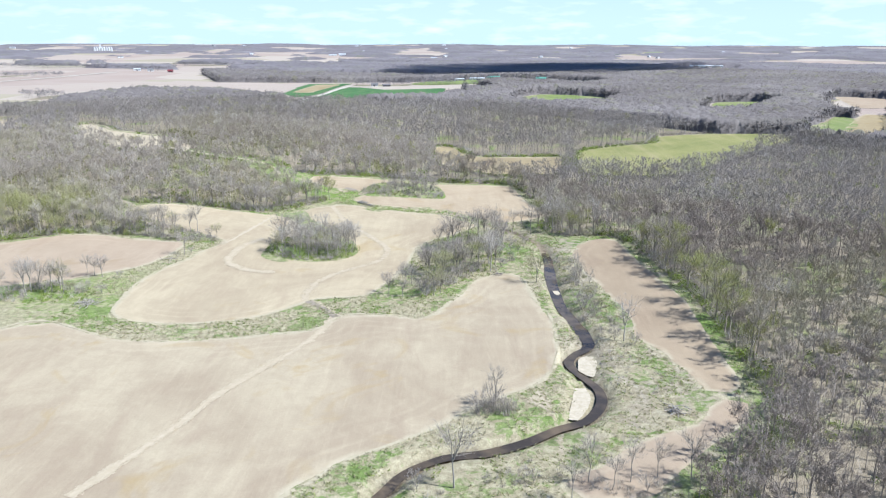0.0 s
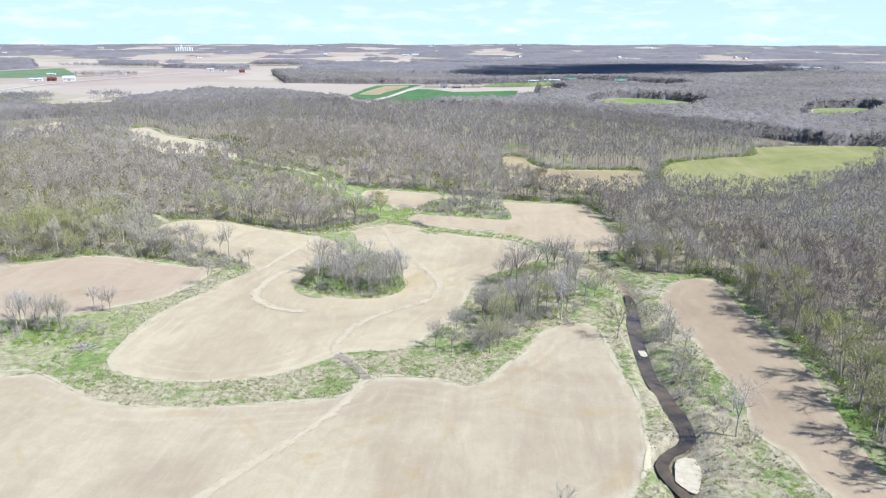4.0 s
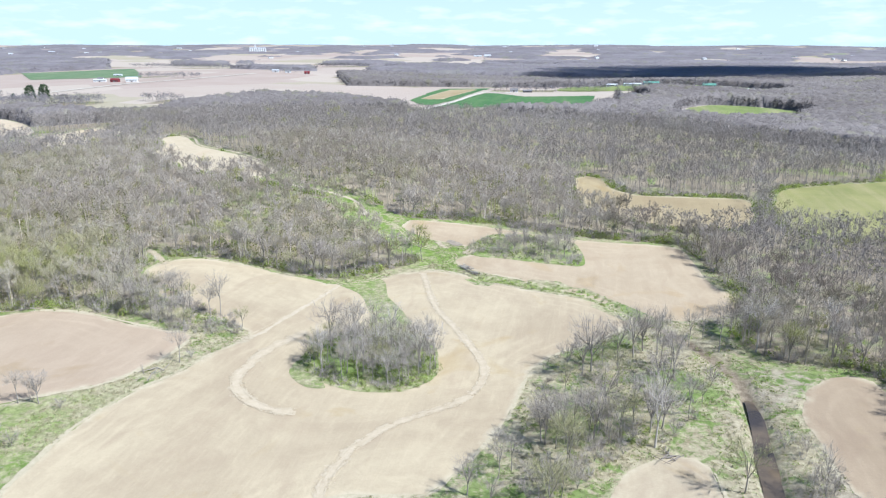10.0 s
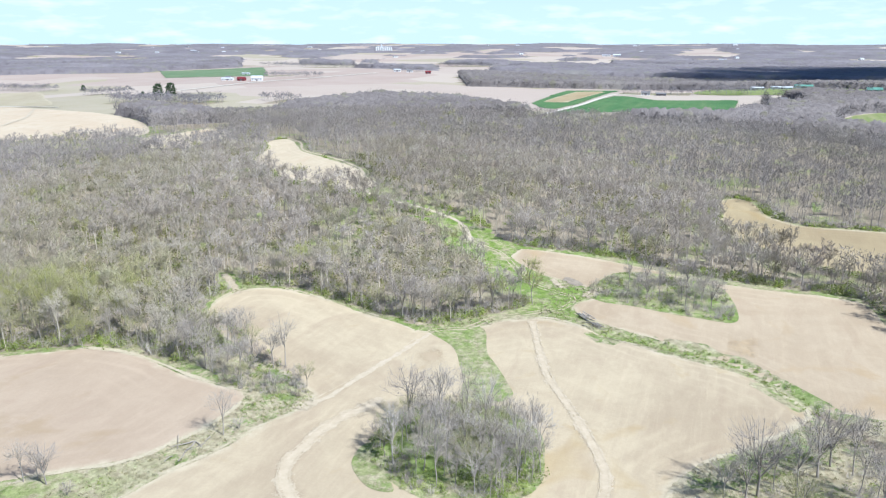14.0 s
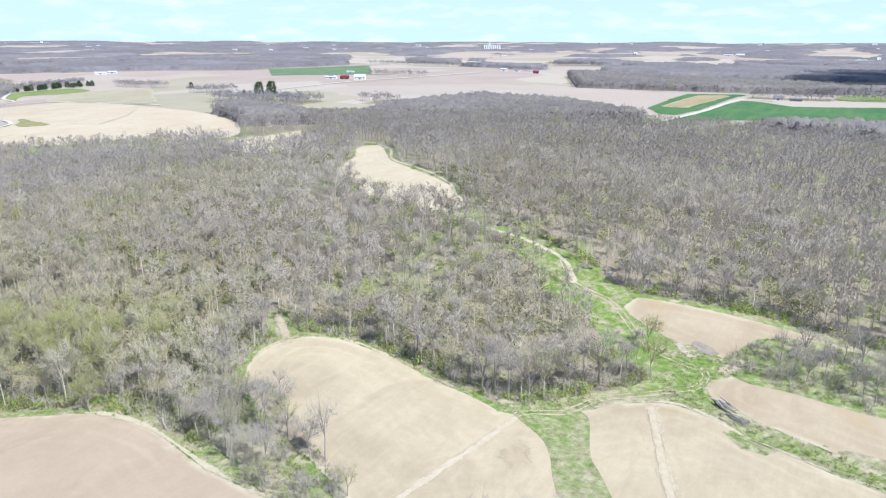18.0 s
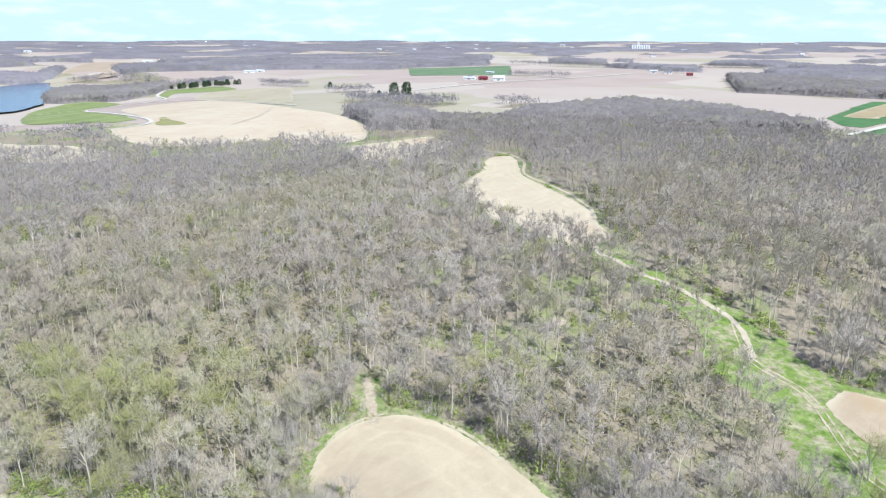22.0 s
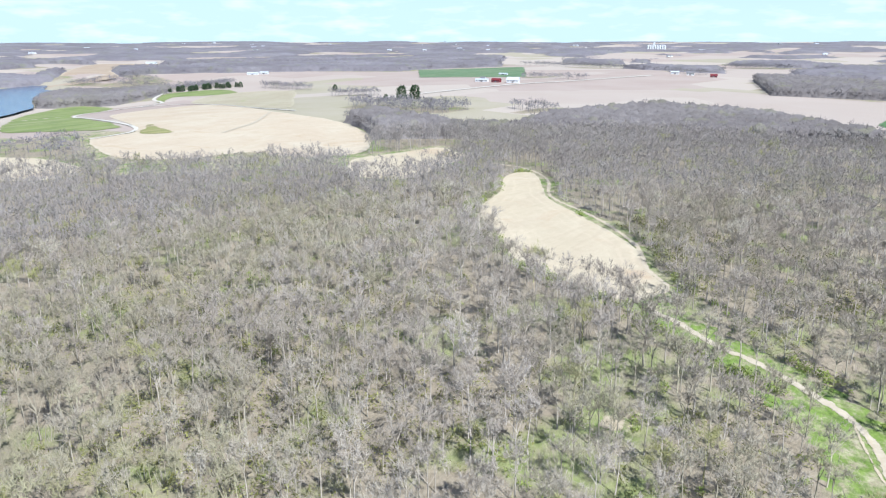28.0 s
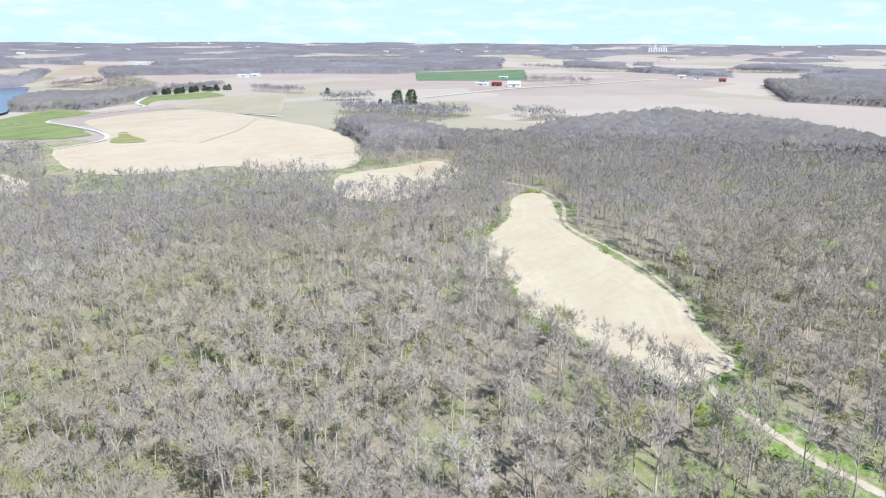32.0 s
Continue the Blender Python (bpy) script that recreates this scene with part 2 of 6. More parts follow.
mead = g.mix(g.math("MULTIPLY", g.attr("lush"), g.span(g.noise(0.2, 6, 0.75), 0.39, 0.56)), mead, g.mix(tuft, (0.11, 0.168, 0.034), (0.24, 0.32, 0.078)))
mead = g.mix(g.span(g.math("ADD", g.attr("fringe"), g.math("MULTIPLY", g.noise(0.25, 6, 0.75), 0.9)), 0.98, 1.35, 0, 0.8), mead, (0.50, 0.43, 0.30))
litter = g.mix(g.span(g.noise(0.7, 8, 0.8), 0.36, 0.64), (0.225, 0.185, 0.13), (0.38, 0.32, 0.235))
litter = g.mix(g.span(g.noise(0.045, 5, 0.65), 0.50, 0.66, 0, 0.8), litter, g.mix(tuft, (0.14, 0.18, 0.05), (0.29, 0.34, 0.11)))
cell = g.n.new("ShaderNodeTexVoronoi")
cell.feature, cell.distance = "F1", "CHEBYCHEV"
cell.inputs["Scale"].default_value = 0.0042
g.l.new(g.pos, cell.inputs["Vector"])
cramp = g.n.new("ShaderNodeValToRGB")
cramp.color_ramp.interpolation = "CONSTANT"
# Far fields less yellow than near soil: haze put into the colours.
for k, (at, col) in enumerate(((0.0, (0.42, 0.345, 0.285)), (0.3, (0.38, 0.30, 0.25)), (0.52, (0.45, 0.38, 0.31)), (0.74, (0.36, 0.32, 0.22)), (0.90, (0.20, 0.25, 0.11)))):
    e = cramp.color_ramp.elements[k] if k < 2 else cramp.color_ramp.elements.new(at)
    e.position, e.color = at, (*col, 1)
g.l.new(cell.outputs["Color"], cramp.inputs["Fac"])
farm = g.mix(g.span(g.noise(0.012, 5, 0.6), 0.35, 0.65, 0, 0.4), cramp.outputs["Color"], (0.46, 0.39, 0.33))
gc = g.mix(g.attr("crop"), mead, farm)
gw = g.span(g.math("ADD", g.attr("wood"), g.math("MULTIPLY", g.math("SUBTRACT", g.noise(0.25, 5, 0.7), 0.5), 0.7)), 0.42, 0.58)
gc = g.mix(gw, gc, litter)
mud = g.mix(tuft, (0.15, 0.115, 0.08), (0.30, 0.245, 0.175))
gc = g.mix(g.span(g.math("ADD", g.attr("bank"), g.math("MULTIPLY", g.noise(0.4, 5, 0.7), 0.5)), 0.75, 1.05), gc, mud)
g.color(gc).bump(g.noise(0.8, 6, 0.75), 0.5, 0.7)
M_GROUND = g.mat

# worn dirt lane: pale, ragged at the sides
d = Nodes("lane_dirt", 0.95, spec=0.1)
dc = d.mix(d.span(d.noise(0.5, 6, 0.7), 0.35, 0.65), (0.53, 0.45, 0.335), (0.455, 0.38, 0.27))
d.color(dc).bump(d.noise(1.4, 4, 0.7), 0.1, 0.4)
d.fray(d.attr("edge"), 0.95)
M_LANE = d.mat


def damp(name, a, b):
    """Discoloured soil that thins out in ragged bites over a dozen metres."""
    m = Nodes(name, 0.95, spec=0.1)
    m.color(m.mix(m.span(m.noise(0.25, 6, 0.7), 0.35, 0.65), a, b)).bump(m.noise(1.4, 4, 0.7), 0.1, 0.4)
    out = m.n["Material Output"]
    clear, both = m.n.new("ShaderNodeBsdfTransparent"), m.n.new("ShaderNodeMixShader")
    grain = m.math("ADD", m.math("MULTIPLY", m.noise(1.6, 6, 0.8), 0.6), m.math("MULTIPLY", m.noise(0.12, 4, 0.6), 0.4))
    m.l.new(m.math("GREATER_THAN", m.math("MULTIPLY", m.attr("rim"), 0.06), m.span(grain, 0.3, 0.66, 0.0, 1.15)), both.inputs["Fac"])
    m.l.new(clear.outputs[0], both.inputs[1]), m.l.new(m.bsdf.outputs[0], both.inputs[2])
    m.l.new(both.outputs[0], out.inputs["Surface"])
    return m.mat


M_RUST = damp("rusty_soil", (0.45, 0.352, 0.23), (0.42, 0.315, 0.192))
M_UMBER = damp("umber_soil", (0.43, 0.345, 0.234), (0.40, 0.315, 0.207))
M_OLIVE = damp("olive_soil", (0.40, 0.335, 0.19), (0.36, 0.31, 0.165))
d = Nodes("rolled_soil", 0.95, spec=0.1)
d.color(d.mix(d.span(d.noise(0.35, 6, 0.7), 0.35, 0.65), (0.515, 0.432, 0.313), (0.44, 0.36, 0.252))).bump(d.noise(1.4, 4, 0.7), 0.1, 0.4)
d.fray(d.attr("edge"), 1.15)
M_ROLLED = d.mat
d = Nodes("rut_dirt", 0.95, spec=0.1)
d.color(d.mix(d.span(d.noise(0.5, 6, 0.7), 0.35, 0.65), (0.515, 0.435, 0.315), (0.425, 0.348, 0.243))).bump(d.noise(1.4, 4, 0.7), 0.1, 0.4)
d.fray(d.attr("edge"), 1.3)
M_RUT = d.mat
d = Nodes("dry_margin", 0.95, spec=0.1)
d.color(d.mix(d.span(d.noise(0.9, 6, 0.75), 0.35, 0.65), (0.50, 0.435, 0.31), (0.40, 0.345, 0.235))).bump(d.noise(1.4, 4, 0.7), 0.1, 0.5)
d.fray(d.math("MULTIPLY", d.attr("edge"), d.span(d.noise(0.04, 3, 0.6), 0.40, 0.56)), 0.8)
M_MARGIN = d.mat
d = Nodes("pale_lane_dirt", 0.95, spec=0.1)
d.color(d.mix(d.span(d.noise(0.5, 6, 0.7), 0.35, 0.65), (0.52, 0.447, 0.34), (0.425, 0.358, 0.262))).bump(d.noise(1.4, 4, 0.7), 0.1, 0.4)
d.fray(d.attr("edge"), 0.8)
M_PALE_LANE = d.mat
d = Nodes("gravel_road", 0.9, spec=0.15)
d.color(d.mix(d.span(d.noise(0.6, 5, 0.7), 0.35, 0.65), (0.62, 0.575, 0.49), (0.52, 0.475, 0.40))).bump(d.noise(2.0, 4), 0.05, 0.4)
M_GRAVEL = d.mat
d = Nodes("ford_mud", 0.7, spec=0.3)
d.color(d.mix(d.span(d.noise(0.5, 5, 0.7), 0.35, 0.65), (0.22, 0.182, 0.14), (0.35, 0.295, 0.225)))
d.fray(d.attr("edge"), 0.95)
M_MUD = d.mat
d = Nodes("river_sand", 0.9, spec=0.2)
d.color(d.mix(d.span(d.noise(0.6, 5, 0.7), 0.35, 0.65), (0.56, 0.49, 0.375), (0.44, 0.37, 0.27))).bump(d.noise(1.2, 5, 0.7), 0.1, 0.5)
d.fray(d.attr("edge"), 0.12)
M_SAND = d.mat
d = Nodes("sandy_spoil", 0.95, spec=0.1)
d.color(d.mix(d.span(d.noise(0.8, 6, 0.75), 0.35, 0.65), (0.50, 0.425, 0.31), (0.34, 0.28, 0.19))).bump(d.noise(1.2, 5, 0.7), 0.2, 0.6)
d.fray(d.attr("edge"), 1.1)
M_SPOIL = d.mat
d = Nodes("creek_water", 0.06, spec=0.5)
d.color(d.mix(d.span(d.noise(0.08, 4, 0.6), 0.4, 0.65), (0.055, 0.043, 0.032), (0.16, 0.118, 0.075))).bump(d.noise(1.1, 3, 0.6), 0.03, 0.35)
M_WATER = d.mat
d = Nodes("lake_water", 0.12, spec=0.5)
d.color(d.mix(d.span(d.noise(0.01, 4, 0.6), 0.4, 0.65), (0.025, 0.075, 0.16), (0.03, 0.09, 0.18))).bump(d.noise(0.6, 4, 0.6), 0.25, 0.5)
M_LAKE = d.mat


def bark(name, low, high, bud, tint=1.0, fine=True, thin=0.2):
    """Grey bark and twigs; tone and bud vary from tree to tree. Fine twigs are round and shade softly."""
    m = Nodes(name, 0.9, spec=0.1)
    c = m.mix(m.attr("tone"), low, high)
    c = m.mix(m.math("MULTIPLY", m.attr("bud"), tint), c, bud)
    c = m.mix(m.span(m.noise(1.5, 3, 0.6), 0.3, 0.7, 0, 0.18), c, tuple(v * 0.6 for v in low))
    m.color(c)
    if fine:
        face = m.n.new("ShaderNodeNewGeometry").outputs["Normal"]
        crown = m.n.new("ShaderNodeAttribute")
        crown.attribute_name = "crown"
        vec = []
        for op, b in (("MULTIPLY", (0.5, 0.5, 0.5)), ("ADD", (0.0, 0.0, 0.55)), ("ADD", crown.outputs["Vector"]), ("NORMALIZE", None)):
            v = m.n.new("ShaderNodeVectorMath")
            v.operation = op
            m.l.new(vec[-1] if vec else face, v.inputs[0])
            if isinstance(b, tuple):
                v.inputs[1].default_value = b
            elif b:
                m.l.new(b, v.inputs[1])
            vec.append(v.outputs[0])
        m.l.new(vec[-1], m.bsdf.inputs["Normal"])
        if thin:
            m.both_sides(c, thin)
    return m.mat


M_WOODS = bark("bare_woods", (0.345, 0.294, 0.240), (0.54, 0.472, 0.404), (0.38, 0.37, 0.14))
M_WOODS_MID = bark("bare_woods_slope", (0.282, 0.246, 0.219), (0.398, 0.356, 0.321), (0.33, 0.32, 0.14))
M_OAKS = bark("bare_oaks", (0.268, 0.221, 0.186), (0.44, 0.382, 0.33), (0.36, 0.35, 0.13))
# Shade between twigs is put into this darker colour; the canopy roof is closed.
M_WOODS_SHADED = bark("bare_woods_shaded", (0.16, 0.14, 0.131), (0.262, 0.235, 0.223), (0.23, 0.23, 0.11), thin=0.0)
# Distance haze and shade between twigs put into the bark colour.
M_FARWOODS_HAZED = bark("bare_woods_hazed", (0.174, 0.155, 0.16), (0.275, 0.253, 0.261), (0.22, 0.23, 0.12), thin=0.0)
M_TRUNK = bark("trunk_bark", (0.17, 0.14, 0.12), (0.47, 0.43, 0.38), (0.2, 0.2, 0.1), 0.3, fine=False)
M_TWIGS = bark("twigs", (0.26, 0.217, 0.182), (0.53, 0.475, 0.415), (0.34, 0.34, 0.125))


def leaves(name, a, b):
    m = Nodes(name, 0.8, spec=0.2)
    c = m.mix(m.attr("tone"), a, b)
    m.color(c).both_sides(c, 0.3)
    return m.mat


M_BUSH = leaves("young_leaves", (0.19, 0.245, 0.062), (0.375, 0.44, 0.12))
M_LEAFING = leaves("opening_leaves", (0.19, 0.19, 0.07), (0.39, 0.38, 0.15))
M_PINE = leaves("pine_needles", (0.045, 0.08, 0.04), (0.11, 0.155, 0.075))
M_STRAW = leaves("dry_grass", (0.31, 0.285, 0.16), (0.50, 0.46, 0.29))


def paint(name, col, rough=0.6, metal=0.0):
    m = Nodes(name, rough, metal, 0.3)
    m.color(m.mix(m.span(m.noise(0.5, 4, 0.6), 0.3, 0.7, 0, 0.25), col, tuple(v * 0.75 for v in col)))
    return m.mat


M_WHITE, M_RED = paint("white_siding", (0.66, 0.66, 0.65)), paint("red_barn_paint", (0.18, 0.03, 0.035))
M_ROOF, M_TIN = paint("grey_shingles", (0.20, 0.19, 0.19)), paint("tin_roof", (0.62, 0.64, 0.66), 0.5, 0.2)
M_GLASS, M_GREENTIN = paint("dark_panes", (0.04, 0.05, 0.06), 0.1), paint("green_tin_roof", (0.13, 0.30, 0.24), 0.6)


d = Nodes("cloud_white", 1.0)
d.color((0.85, 0.86, 0.88))
veil, mx = d.n.new("ShaderNodeBsdfTransparent"), d.n.new("ShaderNodeMixShader")
d.put(mx.inputs["Fac"], d.span(d.noise(0.012, 4, 0.6), 0.35, 0.65, 0.28, 0.45))
d.l.new(veil.outputs[0], mx.inputs[1]), d.l.new(d.bsdf.outputs[0], mx.inputs[2]), d.l.new(mx.outputs[0], d.n["Material Output"].inputs["Surface"])
M_CLOUD = d.mat


# ---- the lie of the land ----
HILLS = [(-140, 620, 120, 3.4), (-165, 535, 70, 5.5), (-30, 670, 80, -7.5), (0, 300, 150, -2.7), (60, 420, 110, -3.9), (-300, 640, 170, 13.0), (-250, 480, 90, -4.8), (-120, 470, 60, -4.6), (-450, 760, 220, -14.2), (-320, 430, 110, 2.9), (-520, 480, 200, 7.4), (-750, 760, 260, 21.6), (-750, 1050, 320, 2.4), (-300, 1100, 320, 20.2), (-100, 850, 220, 7.0), (200, 850, 240, -3.1), (60, 660, 110, 0.9), (240, 340, 130, 9.4), (420, 520, 220, 9.7), (150, 520, 120, -5.9), (-180, 400, 60, 1.0), (500, 1200, 450, 22.2), (0, 1500, 500, -13.1), (-900, 1500, 500, 7.9), (-1150, 800, 260, -17.2), (600, 1900, 600, -2.9), (600, 1810, 110, 15.0), (100, 1405, 120, 12.0)]
LAKE = [(-1110, 620), (-1176, 704), (-1219, 728), (-1324, 763), (-1390, 805), (-1442, 854), (-1392, 899), (-1376, 975), (-1390, 1011), (-1448, 974), (-1490, 905), (-1560, 870), (-1700, 920), (-1660, 830), (-1560, 740), (-1400, 560)]


def smooth(v, a, b):
    s = np.clip((v - a) / (b - a), 0, 1)
    return s * s * (3 - 2 * s)


def bare_height(x, y):
    """Height before the creek is cut: a flat valley floor, wooded slopes, an upland that climbs slowly to the skyline."""
    x, y = np.asarray(x, float), np.asarray(y, float)
    z = np.full(np.broadcast(x, y).shape, -1.5)
    for hx, hy, r, h in HILLS:
        z = z + h * np.exp(-((x - hx) ** 2 + (y - hy) ** 2) / (2 * r * r))
    r = np.hypot(x + 60, y - 200)
    z = z + 26 * smooth(r, 700, 1800)
    roll = np.sin(x / 173 + 1.3 * np.sin(y / 290)) * np.sin(y / 211 + 0.7)
    z = z + 4 * roll * smooth(r, 900, 1900) + 44 * np.clip((r - 2200) / 2500, 0, 1) ** 1.25
    basin = np.zeros(z.shape)
    west = (x < -850) & (x > -2100) & (y > 400) & (y < 1500)
    if np.any(west):
        basin[west] = smooth(signed(x[west], y[west], np.array(LAKE, float)), -170, 15)
    z = z * (1 - basin) + 2.0 * basin
    return z - 60 * np.clip((r - 4720) / 900, 0, 1)


def catmull(pts, closed, step):
    """Points at even steps on a smooth line through a few plan points."""
    p = np.array(pts, float)
    n = len(p)
    out = []
    for i in range(n if closed else n - 1):
        a, b, c, e = (p[(i + k) % n] if closed else p[min(max(i + k, 0), n - 1)] for k in (-1, 0, 1, 2))
        m = max(2, int(np.hypot(*(c - b)) / step))
        for k in range(m):
            t = k / m
            out.append(0.5 * (2 * b + (c - a) * t + (2 * a - 5 * b + 4 * c - e) * t * t + (3 * b - a - 3 * c + e) * t ** 3))
    if not closed:
        out.append(p[-1])
    return np.array(out)


def even(pts, step):
    """Points at even steps along straight sides."""
    p = np.array(pts, float)
    out = []
    for a, b in zip(p, np.roll(p, -1, 0)):
        m = max(1, int(np.hypot(*(b - a)) / step))
        out += [a + (b - a) * k / m for k in range(m)]
    return np.array(out)


def near_line(x, y, line):
    """Distance from points to a polyline."""
    best = np.full(np.shape(x), 1e9)
    for a, b in zip(line[:-1], line[1:]):
        d = b - a
        t = np.clip(((x - a[0]) * d[0] + (y - a[1]) * d[1]) / max(d @ d, 1e-9), 0, 1)
        best = np.minimum(best, np.hypot(x - a[0] - t * d[0], y - a[1] - t * d[1]))
    return best


def inside(x, y, ring):
    """Even-odd test of many points against one ring."""
    x, y = np.asarray(x), np.asarray(y)
    res = np.zeros(x.shape, bool)
    for a, b in zip(ring, np.roll(ring, -1, 0)):
        hit = (a[1] > y) != (b[1] > y)
        with np.errstate(divide="ignore", invalid="ignore"):
            res ^= hit & (x < (b[0] - a[0]) * (y - a[1]) / (b[1] - a[1]) + a[0])
    return res


def signed(x, y, ring):
    """Distance to a ring, positive inside."""
    d = near_line(x, y, np.vstack([ring, ring[:1]]))
    return np.where(inside(x, y, ring), d, -d)


SAND_A = [(41, 214), (43, 222), (48, 224), (49, 220), (46, 209), (44, 208), (41, 212)]
SAND_B = [(39, 204), (41, 202), (42, 195), (39, 186), (36, 181), (33, 179), (35, 190)]
SAND_C = [(43, 293), (45, 293), (46, 285), (43, 285)]
CREEK = catmull([(-40, 110), (-18, 144), (-11, 156), (-1, 163), (9, 165), (20, 170), (30, 177), (38, 181), (44, 190), (45, 200), (41, 210), (39, 219), (43, 226), (48, 232), (47, 250), (44, 269), (44, 289), (45, 313), (47, 338), (46, 359), (46, 360), (38, 380), (27, 397), (17, 406)], False, 4)
DITCH = catmull([(17, 406), (-3, 428), (-26, 434), (-50, 437)], False, 5)


def height(x, y):
    x, y = np.asarray(x, float), np.asarray(y, float)
    z = bare_height(x, y)
    sel = (x > -70) & (x < 70) & (y > 60) & (y < 450)
    if np.any(sel):
        cut = np.zeros(z.shape)
        dc, dd = near_line(x[sel], y[sel], CREEK), near_line(x[sel], y[sel], DITCH)
        bar = np.zeros(dc.shape)
        for ring in (SAND_A, SAND_B, SAND_C):
            bar = np.maximum(bar, smooth(signed(x[sel], y[sel], np.array(ring, float)), -2.5, 0.3))
        cut[sel] = np.maximum(np.maximum(1.75 * bar, (2.4 - 1.3 * smooth(y[sel], 340, 362)) * (1 - smooth(dc, 1.6, 4.4))), 1.0 * (1 - smooth(dd, 0.8, 4.0)))
        z = z - cut
    return z


# ---- mesh helpers ----
def mesh_of(name, verts, faces, mat, attrs=None, soft=False):
    """A mesh from arrays; faces of one size."""
    verts, faces = np.asarray(verts, np.float32), np.asarray(faces, np.int32)
    me = bpy.data.meshes.new(name)
    k = faces.shape[1]
    me.vertices.add(len(verts))
    me.vertices.foreach_set("co", verts.ravel())
    me.loops.add(faces.size)
    me.loops.foreach_set("vertex_index", faces.ravel())
    me.polygons.add(len(faces))
    me.polygons.foreach_set("loop_start", np.arange(0, faces.size, k, dtype=np.int32))
    if soft:
        me.polygons.foreach_set("use_smooth", np.ones(len(faces), bool))
    for key, v in (attrs or {}).items():
        me.attributes.new(key, "FLOAT", "POINT").data.foreach_set("value", np.asarray(v, np.float32))
    me.materials.append(mat)
    me.update(calc_edges=True)
    return me


def part(name, data, parent, label=""):
    ob = new(name, data)
    ob.parent = parent
    return tagged(ob, label) if label else ob


def sheet(name, pts, mat, lift, label, category, step=6.0, kind="structure", wobble=1.0, flat=None, sharp=False):
    """A surface that follows the land inside a smooth ring."""
    from mathutils.geometry import delaunay_2d_cdt
    ring = even(pts, step) if sharp else catmull(pts, True, step * 0.7)
    if wobble:
        ring = ring + wobble * np.array([[noise.noise(Vector((x * 0.09, y * 0.09, 3))), noise.noise(Vector((x * 0.09, y * 0.09, 9)))] for x, y in ring])
    gx, gy = np.meshgrid(np.arange(ring[:, 0].min(), ring[:, 0].max(), step), np.arange(ring[:, 1].min(), ring[:, 1].max(), step))
    gx, gy = gx.ravel(), gy.ravel()
    keep = signed(gx, gy, ring) > step * 0.55
    inner = np.stack([gx[keep], gy[keep]], 1)
    n = len(ring)
    every = [Vector(p) for p in np.vstack([ring, inner])]
    v, _, f, *_ = delaunay_2d_cdt(every, [], [list(range(n))], 1, 1e-4)
    v = np.array([(p.x, p.y) for p in v])
    f = np.array([t for t in f if len(t) == 3])
    a, b, c = v[f[:, 0]], v[f[:, 1]], v[f[:, 2]]
    flip = (b[:, 0] - a[:, 0]) * (c[:, 1] - a[:, 1]) - (b[:, 1] - a[:, 1]) * (c[:, 0] - a[:, 0]) < 0
    f[flip] = f[flip][:, ::-1]
    rim = near_line(v[:, 0], v[:, 1], np.vstack([ring, ring[:1]]))
    edge = np.clip(rim / 3.0, 0, 1)
    z = height(v[:, 0], v[:, 1]) + lift if flat is None else np.full(len(v), flat)
    ob = new(name, mesh_of(name, np.column_stack([v, z]), f, mat, {"edge": edge, "rim": rim, "lush": np.full(len(v), 0.55)}, True))
    return tagged(ob, label, category, kind=kind)


def ribbon(name, pts, width, mat, lift, label, category, step=3.0, kind="structure", level=None, wobble=0.3):
    """A lane or stream bed along a smooth line."""
    line = catmull(pts, False, step)
    d = np.gradient(line, axis=0)
    d /= np.maximum(np.hypot(d[:, 0], d[:, 1]), 1e-6)[:, None]
    nrm = np.stack([-d[:, 1], d[:, 0]], 1)
    cols = np.array([-1, -0.5, 0, 0.5, 1])
    w = np.interp(line[:, 1], *width) / 2 if isinstance(width, tuple) else np.full(len(line), width / 2)
    w = w * (1 + wobble * np.array([noise.noise(Vector((x * 0.05, y * 0.05, 5))) for x, y in line]))
    xy = line[:, None, :] + nrm[:, None, :] * (cols[None, :] * w[:, None])[..., None]
    z = (height(xy[..., 0], xy[..., 1]) + lift) if level is None else np.repeat((bare_height(line[:, 0], line[:, 1]) + level)[:, None], 5, 1)
    v = np.concatenate([xy, z[..., None]], 2).reshape(-1, 3)
    i = np.arange(len(line) - 1)[:, None] * 5 + np.arange(4)[None, :]
    f = np.stack([i, i + 5, i + 6, i + 1], -1).reshape(-1, 4)[:, ::-1]
    edge = np.tile(1 - np.abs(cols), len(line))
    ob = new(name, mesh_of(name, v, f, mat, {"edge": edge}, True))
    return tagged(ob, label, category, kind=kind)


def beside(pts, off):
    """A line that keeps a distance from another."""
    line = catmull(pts, False, 8)
    d = np.gradient(line, axis=0)
    d /= np.maximum(np.hypot(d[:, 0], d[:, 1]), 1e-6)[:, None]
    return line + np.stack([-d[:, 1], d[:, 0]], 1) * off


